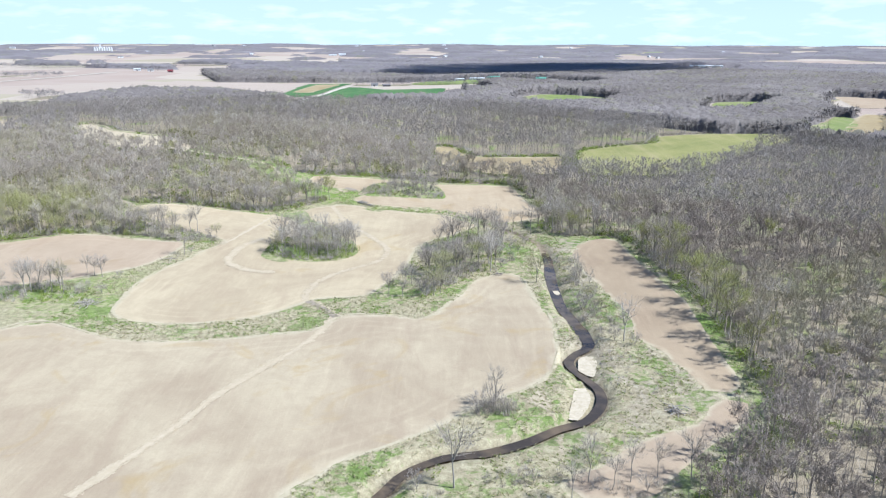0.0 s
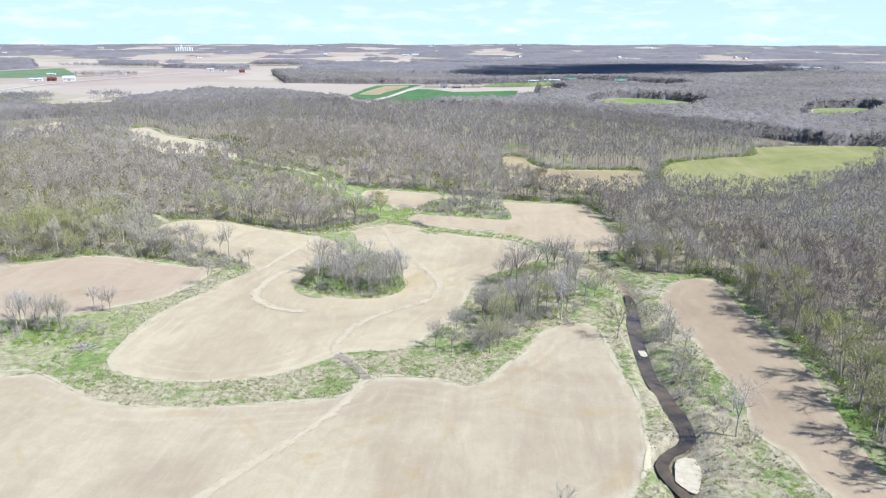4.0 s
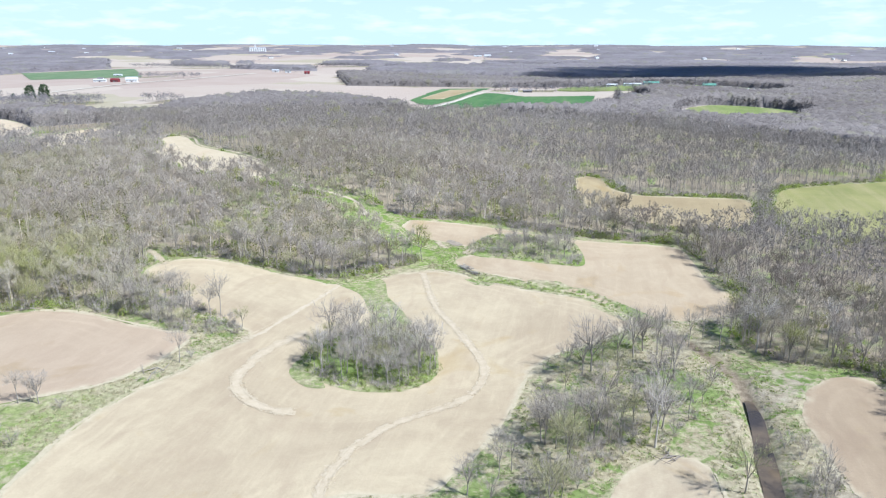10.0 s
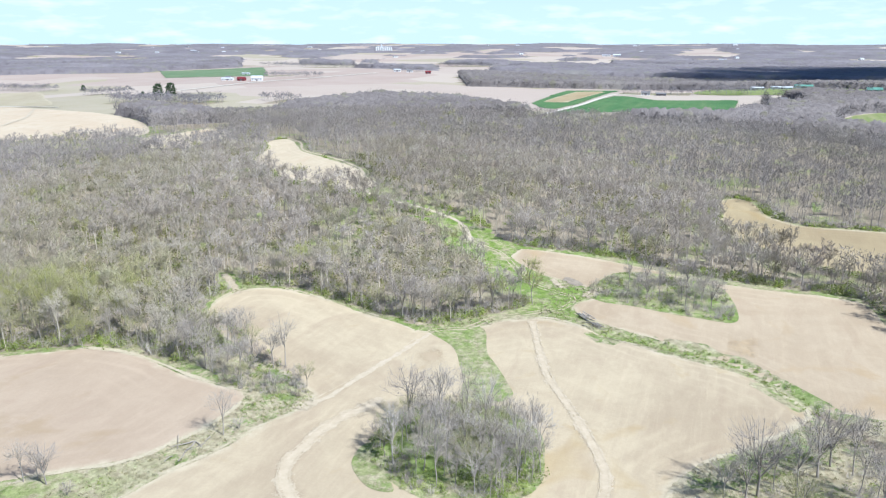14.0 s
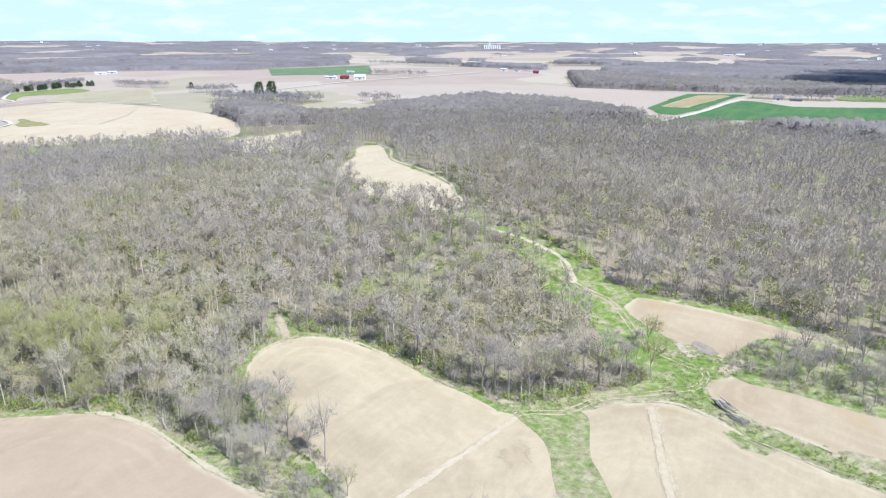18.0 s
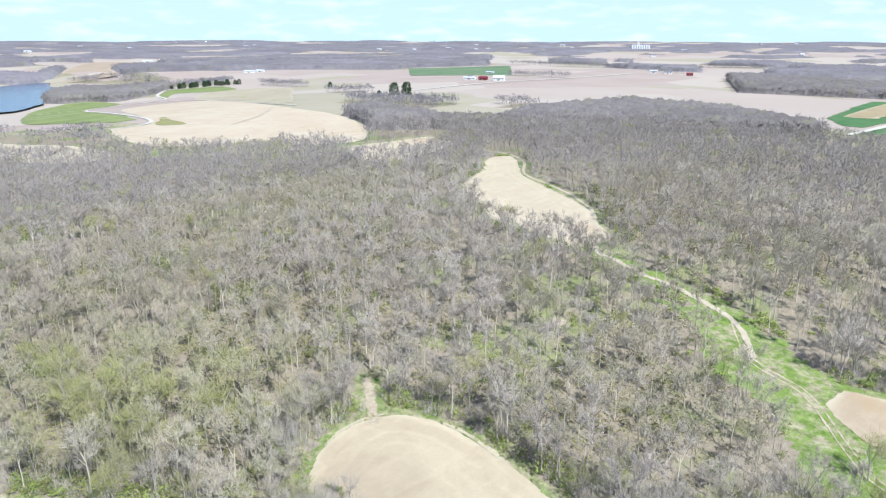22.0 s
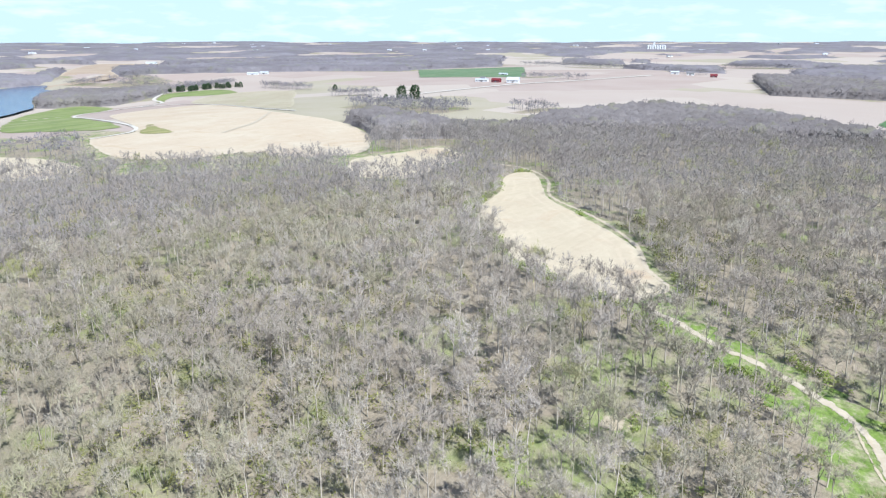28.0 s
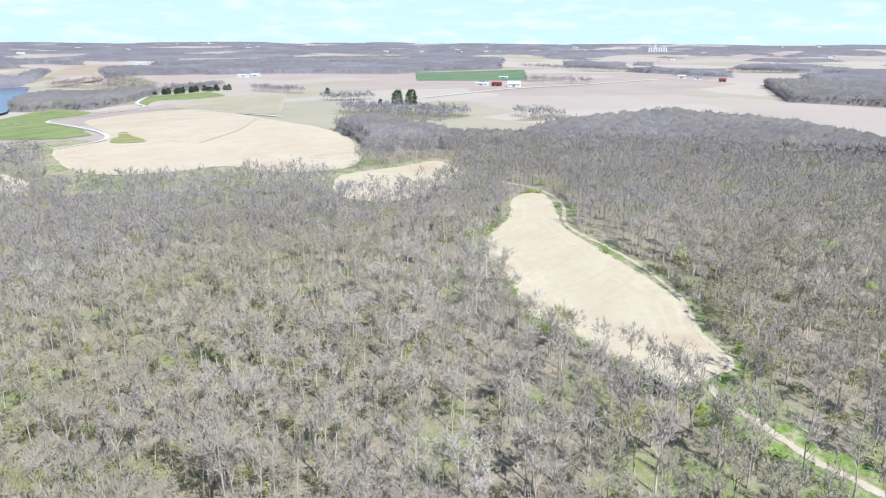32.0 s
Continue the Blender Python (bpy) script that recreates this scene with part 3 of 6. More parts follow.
# ---- plan of fields ----
F_NEAR = [(-162, 240), (-159, 245), (-152, 248), (-142, 245), (-129, 238), (-116, 233), (-102, 232), (-83, 235), (-61, 241), (-48, 247), (-43, 258), (-35, 261), (-22, 260), (-14, 256), (-8, 259), (-4, 266), (4, 284), (13, 305), (28, 310), (32, 300), (34, 276), (37, 261), (38, 250), (37, 235), (35, 217), (27, 201), (17, 194), (5, 185), (-1, 178), (-11, 170), (-21, 163), (-28, 158), (-34, 149), (-39, 144), (-60, 100), (-260, 100), (-260, 215)]
F_MIDDLE = [(-131, 260), (-126, 253), (-116, 248), (-102, 248), (-90, 250), (-76, 255), (-66, 264), (-59, 273), (-54, 277), (-46, 279), (-35, 282), (-30, 293), (-24, 310), (-21, 322), (-18, 350), (-10, 368), (2, 381), (15, 401), (12, 411), (-5, 423), (-30, 429), (-49, 436), (-68, 442), (-83, 434), (-91, 424), (-106, 413), (-113, 414), (-128, 417), (-146, 420), (-166, 423), (-182, 418), (-187, 407), (-185, 396), (-180, 387), (-171, 380), (-148, 371), (-123, 361), (-116, 353), (-122, 337), (-125, 324), (-131, 309), (-133, 299), (-134, 284)]
F_HEDGE = [(-219.5, 337), (-208, 346), (-199, 352.5), (-185, 355.5), (-170, 354), (-155, 351.5), (-142, 351), (-134.6, 349), (-134, 334), (-137, 322), (-142, 311), (-150, 304), (-158, 297), (-163, 292), (-215, 272), (-270, 262), (-285, 285), (-250, 313)]
F_DITCH = [(-104, 502), (-77, 509), (-51, 508), (-19, 502), (2, 502), (39, 503), (46, 480), (51, 450), (62, 428), (52, 416), (32, 406), (17, 409), (7, 419), (-6, 430), (-26, 437), (-43, 442), (-58, 448), (-63, 457), (-57, 470), (-68, 478), (-87, 484)]
F_CREEK = [(61, 347), (69, 361), (82, 366), (86, 356), (87, 330), (89, 305), (91, 282), (92, 263), (89, 214), (87, 197), (77, 192), (74, 205), (70, 222), (65, 234), (67, 255), (64, 278), (61, 300), (60, 318), (58, 333)]
F_CORNER = [(74, 186), (84, 191), (83, 179), (65, 163), (51, 148), (47, 144), (27, 144), (30, 154), (37, 156), (48, 167), (58, 172), (67, 176)]
F_TONGUE = [(-356, 679), (-358, 700), (-342, 693), (-305, 648), (-272, 625), (-252, 612), (-229, 595), (-214, 575), (-201, 564), (-200, 557), (-202, 552), (-206, 542), (-223, 547), (-244, 554), (-259, 558), (-273, 569), (-290, 585), (-316, 604), (-326, 629), (-333, 645)]
F_POCKET = [(-477, 668), (-476, 715), (-474, 760), (-454, 745), (-428, 731), (-403, 668), (-398, 634), (-432, 629)]
F_HILL = [(-725, 598), (-751, 651), (-958, 718), (-1018, 811), (-981, 867), (-798, 819), (-724, 807), (-668, 804), (-613, 789), (-556, 757), (-497, 697), (-513, 653), (-558, 641), (-566, 607), (-584, 580), (-627, 570)]
F_LOW = [(-740, 500), (-700, 516), (-650, 537), (-592, 537), (-570, 513), (-578, 497), (-612, 480), (-700, 455)]
F_OCHRE = [(-16, 652), (1, 658), (10, 627), (25, 611), (51, 612), (89, 611), (91, 590), (80, 546), (36, 537), (22, 545), (-8, 571)]
F_MEADOW = [(112, 629), (148, 655), (190, 672), (205, 709), (283, 721), (330, 690), (222, 579), (186, 542), (150, 530), (102, 550)]
F_WHEAT = [(-205, 971), (-177, 1290), (-112, 1212), (-7, 1255), (-14, 1094), (-111, 1038)]
F_STRIP = [(-254, 1089), (-266, 1351), (-188, 1419), (-191, 1097), (-212, 1001)]
F_TANSTRIP = [(-243, 1111), (-244, 1324), (-201, 1371), (-211, 1100)]
F_GLADE = [(92, 1060), (135, 1156), (210, 1142), (240, 1078), (170, 1040)]
F_BAND = [(-1278, 1563), (-1155, 1810), (-894, 1456), (-1066, 1345)]
F_YELLOW = [(367, 687), (478, 864), (520, 883), (391, 656)]
LANE_UP = [(-66, 453), (-65, 464), (-83, 471), (-98, 489), (-107, 498), (-122, 504), (-134, 522), (-160, 533), (-168, 534), (-175, 536), (-189, 542), (-196, 544), (-200, 550)]
LANE_NORTH = [(-200, 557), (-201, 564), (-214, 575), (-229, 596), (-252, 616), (-273, 630), (-304, 649), (-331, 686), (-362, 710), (-392, 716)]
LANE_SOUTH = [(-66, 453), (-76, 444), (-88, 433), (-94, 421), (-104, 414), (-107, 394), (-111, 372), (-116, 353)]
TRACK = [(-88, 143), (-83, 155), (-76, 173), (-68, 197), (-56, 221), (-48, 240), (-45, 257), (-44, 258), (-48, 263), (-54, 271), (-59, 275), (-60, 285), (-58, 298), (-50, 313), (-36, 328), (-32, 343), (-35, 358), (-46, 378), (-59, 399), (-69, 424), (-74, 437)]
LOOP = [(-80, 311), (-87, 310), (-96, 313.5), (-103, 320), (-106, 327), (-106, 335), (-105.5, 345), (-102, 355), (-98.5, 364)]
GROVE = [(-88, 335), (-92, 344), (-91, 358), (-80, 371), (-63, 373), (-51, 362), (-47, 348), (-47, 338), (-54, 330), (-64, 327), (-76, 328)]
ISLAND = [(-62, 474), (-52, 497), (-33, 502), (-13, 498), (-5, 480), (-5, 464), (-16, 462), (-39, 464), (-55, 465)]
WEDGE = [(-106, 414), (-94, 423), (-88, 423), (-80, 405), (-65, 381), (-77, 372), (-83, 388), (-93, 405)]
BANK = [(-22, 319), (-18, 350), (-9, 368), (7, 385), (22, 394), (36, 369), (32, 338), (26, 318), (0, 310), (-13, 304)]
HEDGEROW = [(-175, 386), (-167, 388), (-124, 363), (-118, 355), (-132, 350), (-146, 352), (-172, 364)]
ROAD_HILL = [(-725, 598), (-731, 624), (-738, 640), (-758, 654), (-799, 665), (-865, 675), (-957, 689), (-1003, 697), (-1057, 723), (-1079, 768), (-1093, 810), (-1074, 838), (-1040, 868), (-958, 861), (-836, 830), (-752, 828)]
ROAD_FARM = [(-795, 1005), (-804, 1265), (-769, 1410), (-733, 1617)]
ROAD_WHEAT = [(-205, 971), (-189, 1084), (-177, 1290), (-139, 1276)]
ALL_FIELDS = (F_NEAR, F_MIDDLE, F_HEDGE, F_DITCH, F_CREEK, F_CORNER, F_TONGUE, F_POCKET, F_HILL, F_LOW, F_OCHRE, F_MEADOW, F_WHEAT, F_STRIP, F_GLADE, F_BAND, F_YELLOW, LAKE)

LANES = [catmull(p, False, 6) for p in (LANE_UP, LANE_NORTH, LANE_SOUTH, TRACK)]
OPEN = np.array([(-330, -400), (-330, 262), (-289, 287), (-252, 316), (-221, 340), (-209, 349), (-199, 355.5), (-185, 358), (-166, 356), (-160, 372), (-174, 383), (-184, 389), (-189, 399), (-190, 409), (-184, 421), (-166, 426), (-146, 423), (-128, 420), (-113, 417), (-105, 420),
                 (-95, 430), (-82, 446), (-72, 462), (-95, 482), (-112, 500), (-104, 507), (-77, 513), (-50, 513), (-19, 507), (2, 507), (40, 508), (50, 482), (56, 452), (66, 430),
                 (58, 412), (48, 398), (60, 374), (84, 371)], float)
OPEN = np.vstack([OPEN, [(91, 355), (93, 325), (95, 290), (97, 262), (94, 214), (92, 190), (88, 175), (70, 160), (55, 140), (50, -400)]])
WOOD_MAIN = np.array([(-800, 380), (-790, 560), (-740, 600), (-640, 578), (-577, 616), (-530, 660), (-512, 705), (-560, 762), (-640, 800), (-640, 850), (-523, 830), (-480, 850), (-497, 931), (-479, 976), (-458, 1064),
                      (-385, 1056), (-287, 1020), (-222, 965), (-200, 958), (-100, 1030), (0, 1080), (100, 1030), (250, 1040), (400, 1120), (800, 1150), (950, 700), (700, 200), (320, 60), (52, 60), (-330, 200)], float)
WOOD_FAR = np.array([(-430, 1350), (-560, 1650), (-500, 1900), (-300, 2300), (100, 2700), (700, 2700), (1500, 2200), (1700, 1500), (1200, 900), (820, 1160), (450, 1150), (250, 1250), (60, 1470), (-120, 1500), (-260, 1420)], float)
SHORE = np.array([(-1219, 731), (-1324, 768), (-1385, 810), (-1430, 856), (-1380, 905), (-1365, 980), (-1318, 990), (-1262, 955), (-1208, 896), (-1160, 815), (-1180, 760)], float)
CLUMPS = ((-681, 915, 75, 34), (-880, 1012, 34, 16), (-856, 1030, 20, 14), (-1105, 1075, 70, 16), (-900, 1440, 150, 26), (-640, 950, 30, 22), (-560, 1000, 28, 20), (-700, 1735, 40, 18), (-1520, 1020, 170, 40), (-1640, 960, 90, 30), (-1330, 1060, 90, 30),
          (-85, 1335, 110, 20), (-1500, 700, 300, 70), (-720, 2150, 90, 30), (-1000, 1900, 240, 40))
WOOD_EAST = np.array([(15, 1060), (20, 1240), (70, 1300), (60, 1500), (900, 1500), (1500, 1300), (1150, 850), (800, 1000), (400, 1060), (200, 1020)], float)
G_EAST = [(351, 965), (367, 1035), (424, 1042), (440, 1010), (404, 972)]
G_SOUTH = [(372, 722), (425, 830), (453, 862), (460, 837), (425, 765), (385, 716)]
F_EAST = [(524, 949), (542, 1027), (563, 1085), (613, 1047), (640, 990), (563, 950)]
G_LAKE = [(-1085, 655), (-1180, 735), (-1200, 760), (-1195, 788), (-1118, 796), (-1072, 745), (-1053, 715), (-957, 689), (-840, 669), (-775, 648), (-790, 620), (-840, 590), (-890, 580)]
G_VERGE = [(-1116, 864), (-1159, 876), (-1231, 930), (-1225, 990), (-1193, 1019), (-1134, 1000), (-1148, 950), (-1176, 915)]
F_OLIVE = [(-1061, 879), (-1130, 940), (-1140, 1000), (-1062, 1054), (-930, 960), (-790, 850), (-843, 836), (-969, 869)]
F_ACROSS = [(-1690, 891), (-1770, 970), (-2020, 1112), (-2247, 1276), (-2152, 1375), (-1832, 1287), (-1857, 1135), (-1594, 1024), (-1618, 955)]
G_YARD = [(-70, 1330), (60, 1310), (240, 1300), (262, 1400), (120, 1492), (-40, 1480)]
CLEARINGS = (G_YARD, G_EAST, G_SOUTH, F_EAST, G_LAKE, G_VERGE, F_OLIVE, F_ACROSS)
FAR_RINGS = [catmull(r, True, 20) for r in (F_WHEAT, F_STRIP, F_GLADE, F_YELLOW, G_EAST, G_SOUTH, F_EAST, F_OLIVE, F_HILL, F_POCKET)]
FIELD_RINGS = [catmull(r, True, 8) for r in (*ALL_FIELDS, *CLEARINGS)]


def noisy(x, y, s, k=0.0):
    return np.array([noise.fractal(Vector((a / s, b / s, k)), 1.0, 2.0, 3) for a, b in zip(x, y)])


# washouts, spoil and farmyards: no tree stands within the radius
BARE = [(-186, 413, 4), (-190, 416.5, 4), (-195, 420, 4.5), (-199, 423.5, 4), (-177.5, 487, 5), (-180, 490, 3.5), (36, 632, 5), (36, 648, 4), (37, 662, 4)]
for yard in ((-138, 1308), (-116, 1303), (42, 1238), (48, 1425), (14, 1428), (81, 1470), (166, 1392), (221, 1348), (604, 1778), (560, 1790), (650, 1765), (590, 1740), (630, 1730)):
    BARE += [(*yard, 20), (yard[0] * 0.985, yard[1] - 26, 22), (yard[0] * 0.97, yard[1] - 52, 20)]


def wooded(x, y, gap=2.0, clumps=True):
    """True where trees stand: the tracts without fields, lanes and the open valley floor."""
    x, y = np.asarray(x, float), np.asarray(y, float)
    r = np.hypot(x + 60, y - 200)
    w = inside(x, y, WOOD_MAIN) | inside(x, y, WOOD_FAR) | inside(x, y, WOOD_EAST) | inside(x, y, SHORE)
    for cx, cy, a, b in CLUMPS if clumps else ():
        w |= ((x - cx) / a) ** 2 + ((y - cy) / b) ** 2 < 1
    far = (r > 1750) & ~w
    if far.any():
        head = np.degrees(np.arctan2(-(x[far] + 60), y[far] - 200))
        keep = np.where((head > 8) & (head < 36), 0.25 - 0.22 * smooth(r[far], 2800, 3700), -0.06) - 0.16 * smooth(r[far], 2800, 3900)
        w[far] = noisy(x[far], y[far], 300.0, 4.0) > keep
    if w.any():
        q = np.where(w)[0] if w.ndim == 1 else np.where(w)
        px, py = x[q], y[q]
        ok = ~inside(px, py, OPEN)
        for ring in FIELD_RINGS:
            box = (px > ring[:, 0].min() - 5) & (px < ring[:, 0].max() + 5) & (py > ring[:, 1].min() - 5) & (py < ring[:, 1].max() + 5) & ok
            if box.any():
                ok[box] &= signed(px[box], py[box], ring) < -gap
        lane = (px > -420) & (px < 0) & (py > 400) & (py < 740) & ok
        if lane.any():
            low = near_line(px[lane], py[lane], LANES[0])
            ok[lane] &= (low > np.where(py[lane] < 522, 13, np.where(py[lane] < 570, 6.0, 4.5))) & (near_line(px[lane], py[lane], LANES[1]) > 3.5)
        # trees stand well back from the far fields that the valley looks onto
        deep = (np.hypot(px + 60, py - 250) > 560) & ok
        if deep.any():
            dx, dy = px[deep] + 60, py[deep] - 250
            free = np.ones(len(dx), bool)
            for ring in FAR_RINGS:
                for grow_by in (1.04, 1.08, 1.12):
                    free &= ~inside(dx * grow_by - 60, dy * grow_by + 250, ring)
            ok[deep] &= free
        if not clumps:
            ok &= ~((px < -600) & (py < 650))
        for hx, hy, hr in BARE:
            ok &= np.hypot(px - hx, py - hy) > hr
        head_stand = (px > 30) & (px < 105) & (py > 372) & (py < 480) & ok
        ok[head_stand] &= np.mod(np.sin(px[head_stand] * 12.99 + py[head_stand] * 78.23) * 4375.85, 1.0) < 0.8
        west = (px < -600) & (px > -1300) & (py < 1100) & ok
        if west.any():
            ok[west] &= near_line(px[west], py[west], catmull(ROAD_HILL, False, 20)) > 9
        w[q] = ok
    return w


# ---- ground: one sheet out to the skyline ----
def axis(lo, hi, fine, far_lo, far_hi):
    a = list(np.arange(lo, hi + fine, fine))
    for sign, end in ((1, far_hi), (-1, far_lo)):
        s, v = fine, a[-1] if sign > 0 else a[0]
        ext = []
        while sign * v < sign * end:
            s = min(s * 1.07, 110)
            v += sign * s
            ext.append(v)
        a = a + ext if sign > 0 else ext[::-1] + a
    return np.array(a)


gx, gy = np.meshgrid(axis(-260, 110, 2.5, -5600, 5600), axis(120, 520, 2.5, -1500, 5600))
nx = gx.shape[1]
fx, fy = gx.ravel(), gy.ravel()
gi = np.arange(gx.shape[0] - 1)[:, None] * nx + np.arange(nx - 1)[None, :]
gf = np.stack([gi, gi + 1, gi + nx + 1, gi + nx], -1).reshape(-1, 4)
g_wood = wooded(fx, fy, 1.0).astype(float)
fr = np.hypot(fx + 60, fy - 200)
g_crop = ((fr > 820) | (fy < 60)).astype(float)
g_bank = np.zeros(len(fx))
bsel = (fx > -70) & (fx < 70) & (fy > 60) & (fy < 450)
g_bank[bsel] = np.clip(1 - near_line(fx[bsel], fy[bsel], CREEK) / 6.0, 0, 1)
g_fringe, g_lush = np.zeros(len(fx)), np.zeros(len(fx))
fsel = (fx > -320) & (fx < 120) & (fy > 90) & (fy < 720)
for ring in FIELD_RINGS[:7]:
    sd = signed(fx[fsel], fy[fsel], ring)
    g_fringe[fsel] = np.maximum(g_fringe[fsel], np.clip(1 - np.abs(sd) / 2.6, 0, 1) * (signed(fx[fsel], fy[fsel], OPEN) > 9))
g_lush[fsel] = np.clip(1.4 - near_line(fx[fsel], fy[fsel], LANES[0]) / 14.0, 0, 1) + np.clip(1 + (signed(fx[fsel], fy[fsel], OPEN) < 6) * 1.0 - 1, 0, 1) * 0.45
g_lush[fsel] += np.clip(1 - near_line(fx[fsel], fy[fsel], DITCH) / 6.0, 0, 1)
g_lush[fsel] += 0.75 * np.exp(-((fx[fsel] + 152) ** 2 + (fy[fsel] - 282) ** 2) / 800.0)
g_lush = np.clip(g_lush, 0, 1)
ground = new("ground", mesh_of("ground", np.column_stack([fx, fy, height(fx, fy)]), gf, M_GROUND, {"wood": g_wood, "crop": g_crop, "bank": g_bank, "fringe": g_fringe, "lush": g_lush}, True))
tagged(ground, "grassy valley floor, leaf-strewn woodland soil and far farmland", "ground", kind="structure")

sheet("crop_field", F_NEAR, M_SOIL, 0.06, "broad pale tan tilled field beside the creek", "field")
sheet("crop_field", F_MIDDLE, M_SOIL_GREY, 0.06, "pale tan tilled field curving round a grove", "field")
sheet("crop_field", F_HEDGE, M_SOIL_PINK, 0.06, "pinkish bare field below the woods", "field")
sheet("crop_field", F_DITCH, M_SOIL_RUST, 0.06, "tan field with a rusty stain beyond the ditch", "field")
sheet("crop_field", F_CREEK, M_SOIL_BROWN, 0.06, "narrow brown field between creek and woods", "field")
sheet("crop_field", F_CORNER, M_SOIL_PINK, 0.06, "small bare brown corner of a field by the woods", "field")
sheet("crop_field", F_TONGUE, M_SOIL_CREAM, 0.06, "cream tilled field like a tongue in the woods", "field")
sheet("crop_field", F_POCKET, M_SOIL_CREAM, 0.2, "small cream field enclosed by trees", "field", 9)
sheet("crop_field", F_HILL, M_SOIL_HILL, 0.25, "large cream tilled hill field with rusty patches", "field", 12)
sheet("crop_field", F_LOW, M_SOIL_CREAM, 0.2, "cream field at the wood's edge", "field", 10)
sheet("crop_field", F_OCHRE, M_SOIL_OCHRE, 0.2, "ochre stubble field in front of the woods", "field", 9)
sheet("meadow", F_MEADOW, M_MEADOW, 0.2, "yellow-green hay meadow among woods", "meadow", 9)
sheet("crop_field", F_WHEAT, M_WHEAT, 0.3, "dark green winter wheat on the upland", "field", 14, sharp=True)
sheet("crop_field", F_STRIP, M_WHEAT, 0.3, "green strip of winter wheat", "field", 14, sharp=True)
sheet("crop_field", F_TANSTRIP, M_SOIL_OCHRE, 0.5, "tan fallow strip between green strips", "field", 14, sharp=True)
sheet("meadow", F_GLADE, M_TURF, 0.3, "bright green pasture in a gap of the woods", "meadow", 12)
sheet("crop_field", F_BAND, M_FARWHEAT, 0.4, "far band of green winter wheat", "field", 20, sharp=True)
sheet("crop_field", F_YELLOW, M_SOIL_OCHRE, 0.3, "pale yellow stubble field beyond the woods", "field", 14)
sheet("meadow", G_LAKE, M_TURF, 0.3, "bright green pasture near the lake", "meadow", 14)
sheet("meadow", G_YARD, M_TURF, 0.3, "green lawn round the far farm buildings", "meadow", 12)
sheet("meadow", G_EAST, M_TURF, 0.3, "small green pasture enclosed by woods", "meadow", 12)
sheet("meadow", G_SOUTH, M_TURF, 0.3, "green pasture beside a stubble field", "meadow", 10)
sheet("crop_field", F_EAST, M_SOIL_PINK, 0.3, "tan tilled field behind the woods", "field", 14)
ribbon("dirt_track", [(-664, 685), (-677, 704), (-702, 743), (-767, 807)], 6.0, M_PALE_LANE, 0.55, "faint pale track across the hill field", "track", 8)
sheet("grass_patch", [(-776, 672), (-776, 681), (-755, 672), (-703, 661), (-714, 639), (-735, 645), (-750, 658)], M_MEADOW, 0.5, "rough green grass inside the bend of the gravel road", "grass", 6)
sheet("meadow", G_VERGE, M_TURF, 0.35, "green verge along the gravel road and the pines", "meadow", 10)
sheet("crop_field", F_OLIVE, M_SOIL_OLIVE, 0.3, "olive-tan stubble field beyond the gravel road", "field", 14)
sheet("crop_field", F_ACROSS, M_SOIL_PINK, 0.5, "tan tilled field on the far side of the lake", "field", 20)
ribbon("gravel_road", [(-1093, 815), (-1116, 864), (-1177, 883), (-1225, 918), (-1245, 937), (-1250, 951)], 5.0, M_GRAVEL, 0.6, "pale gravel drive branching off towards the pines", "road", 10)
sheet("grass_patch", GROVE, M_GROUND, 0.1, "bright green grass round the grove", "grass", 4)
sheet("grass_patch", ISLAND, M_GROUND, 0.1, "green grass under a strip of trees", "grass", 4)
sheet("grass_patch", WEDGE, M_GROUND, 0.1, "wedge of green grass between two fields", "grass", 4)
ribbon("dirt_lane", LANE_UP[5:], 3.4, M_PALE_LANE, 0.10, "pale dirt lane climbing into the woods", "lane")
for off in (-0.95, 0.95):
    ribbon("wheel_rut", beside(LANE_UP[:7], off), 1.3, M_RUT, 0.11, "pale wheel rut of the lane through green grass", "rut", 2.5)
    ribbon("wheel_rut", beside(LANE_SOUTH, off), 1.0, M_RUT, 0.13, "pale wheel rut of the lane across the field", "rut", 2.5)
    ribbon("wheel_rut", beside(LOOP, off * 1.6), 1.9, M_RUT, 0.15, "pale wheel rut of the turning loop", "rut", 2.5)
    ribbon("wheel_rut", beside(TRACK, off * 1.15), 1.5, M_RUT, 0.15, "pale wheel rut worn across the tilled field", "rut", 2.5)
for ring in (F_NEAR, F_MIDDLE, F_HEDGE):
    ribbon("field_margin", [*ring, ring[0]], 2.3, M_MARGIN, 0.14, "pale dry straw margin along a tilled field", "margin", 3.0, wobble=0.8)
ribbon("dirt_track", [(-116, 352), (-113.5, 357), (-111.5, 368), (-108.8, 383), (-106, 398), (-104, 412)], 3.4, M_LANE, 0.14, "pale farm track between two parts of the field", "track")
ribbon("dirt_lane", LANE_NORTH, 3.2, M_LANE, 0.12, "dirt lane along the field's edge", "lane")
ribbon("dirt_track", TRACK, 6.6, M_ROLLED, 0.12, "pale wheel track worn across the tilled field", "track")
ribbon("dirt_track", LOOP, 8.6, M_ROLLED, 0.12, "pale turning loop worn into the field", "track")
ribbon("mud_ford", [(-44, 257), (-49, 264), (-54, 270), (-58, 274)], 4.6, M_MUD, 0.16, "dark wet mud where the track crosses the swale", "ford")
ribbon("dirt_lane", [(-183, 410.5), (-187, 414), (-191, 417), (-195.5, 420.5), (-201, 425)], 6.0, M_SPOIL, 0.14, "sandy washout path leading up into the woods", "lane")
ribbon("gravel_road", ROAD_HILL, 3.8, M_GRAVEL, 0.6, "pale gravel road winding past the hill field", "road", 10)
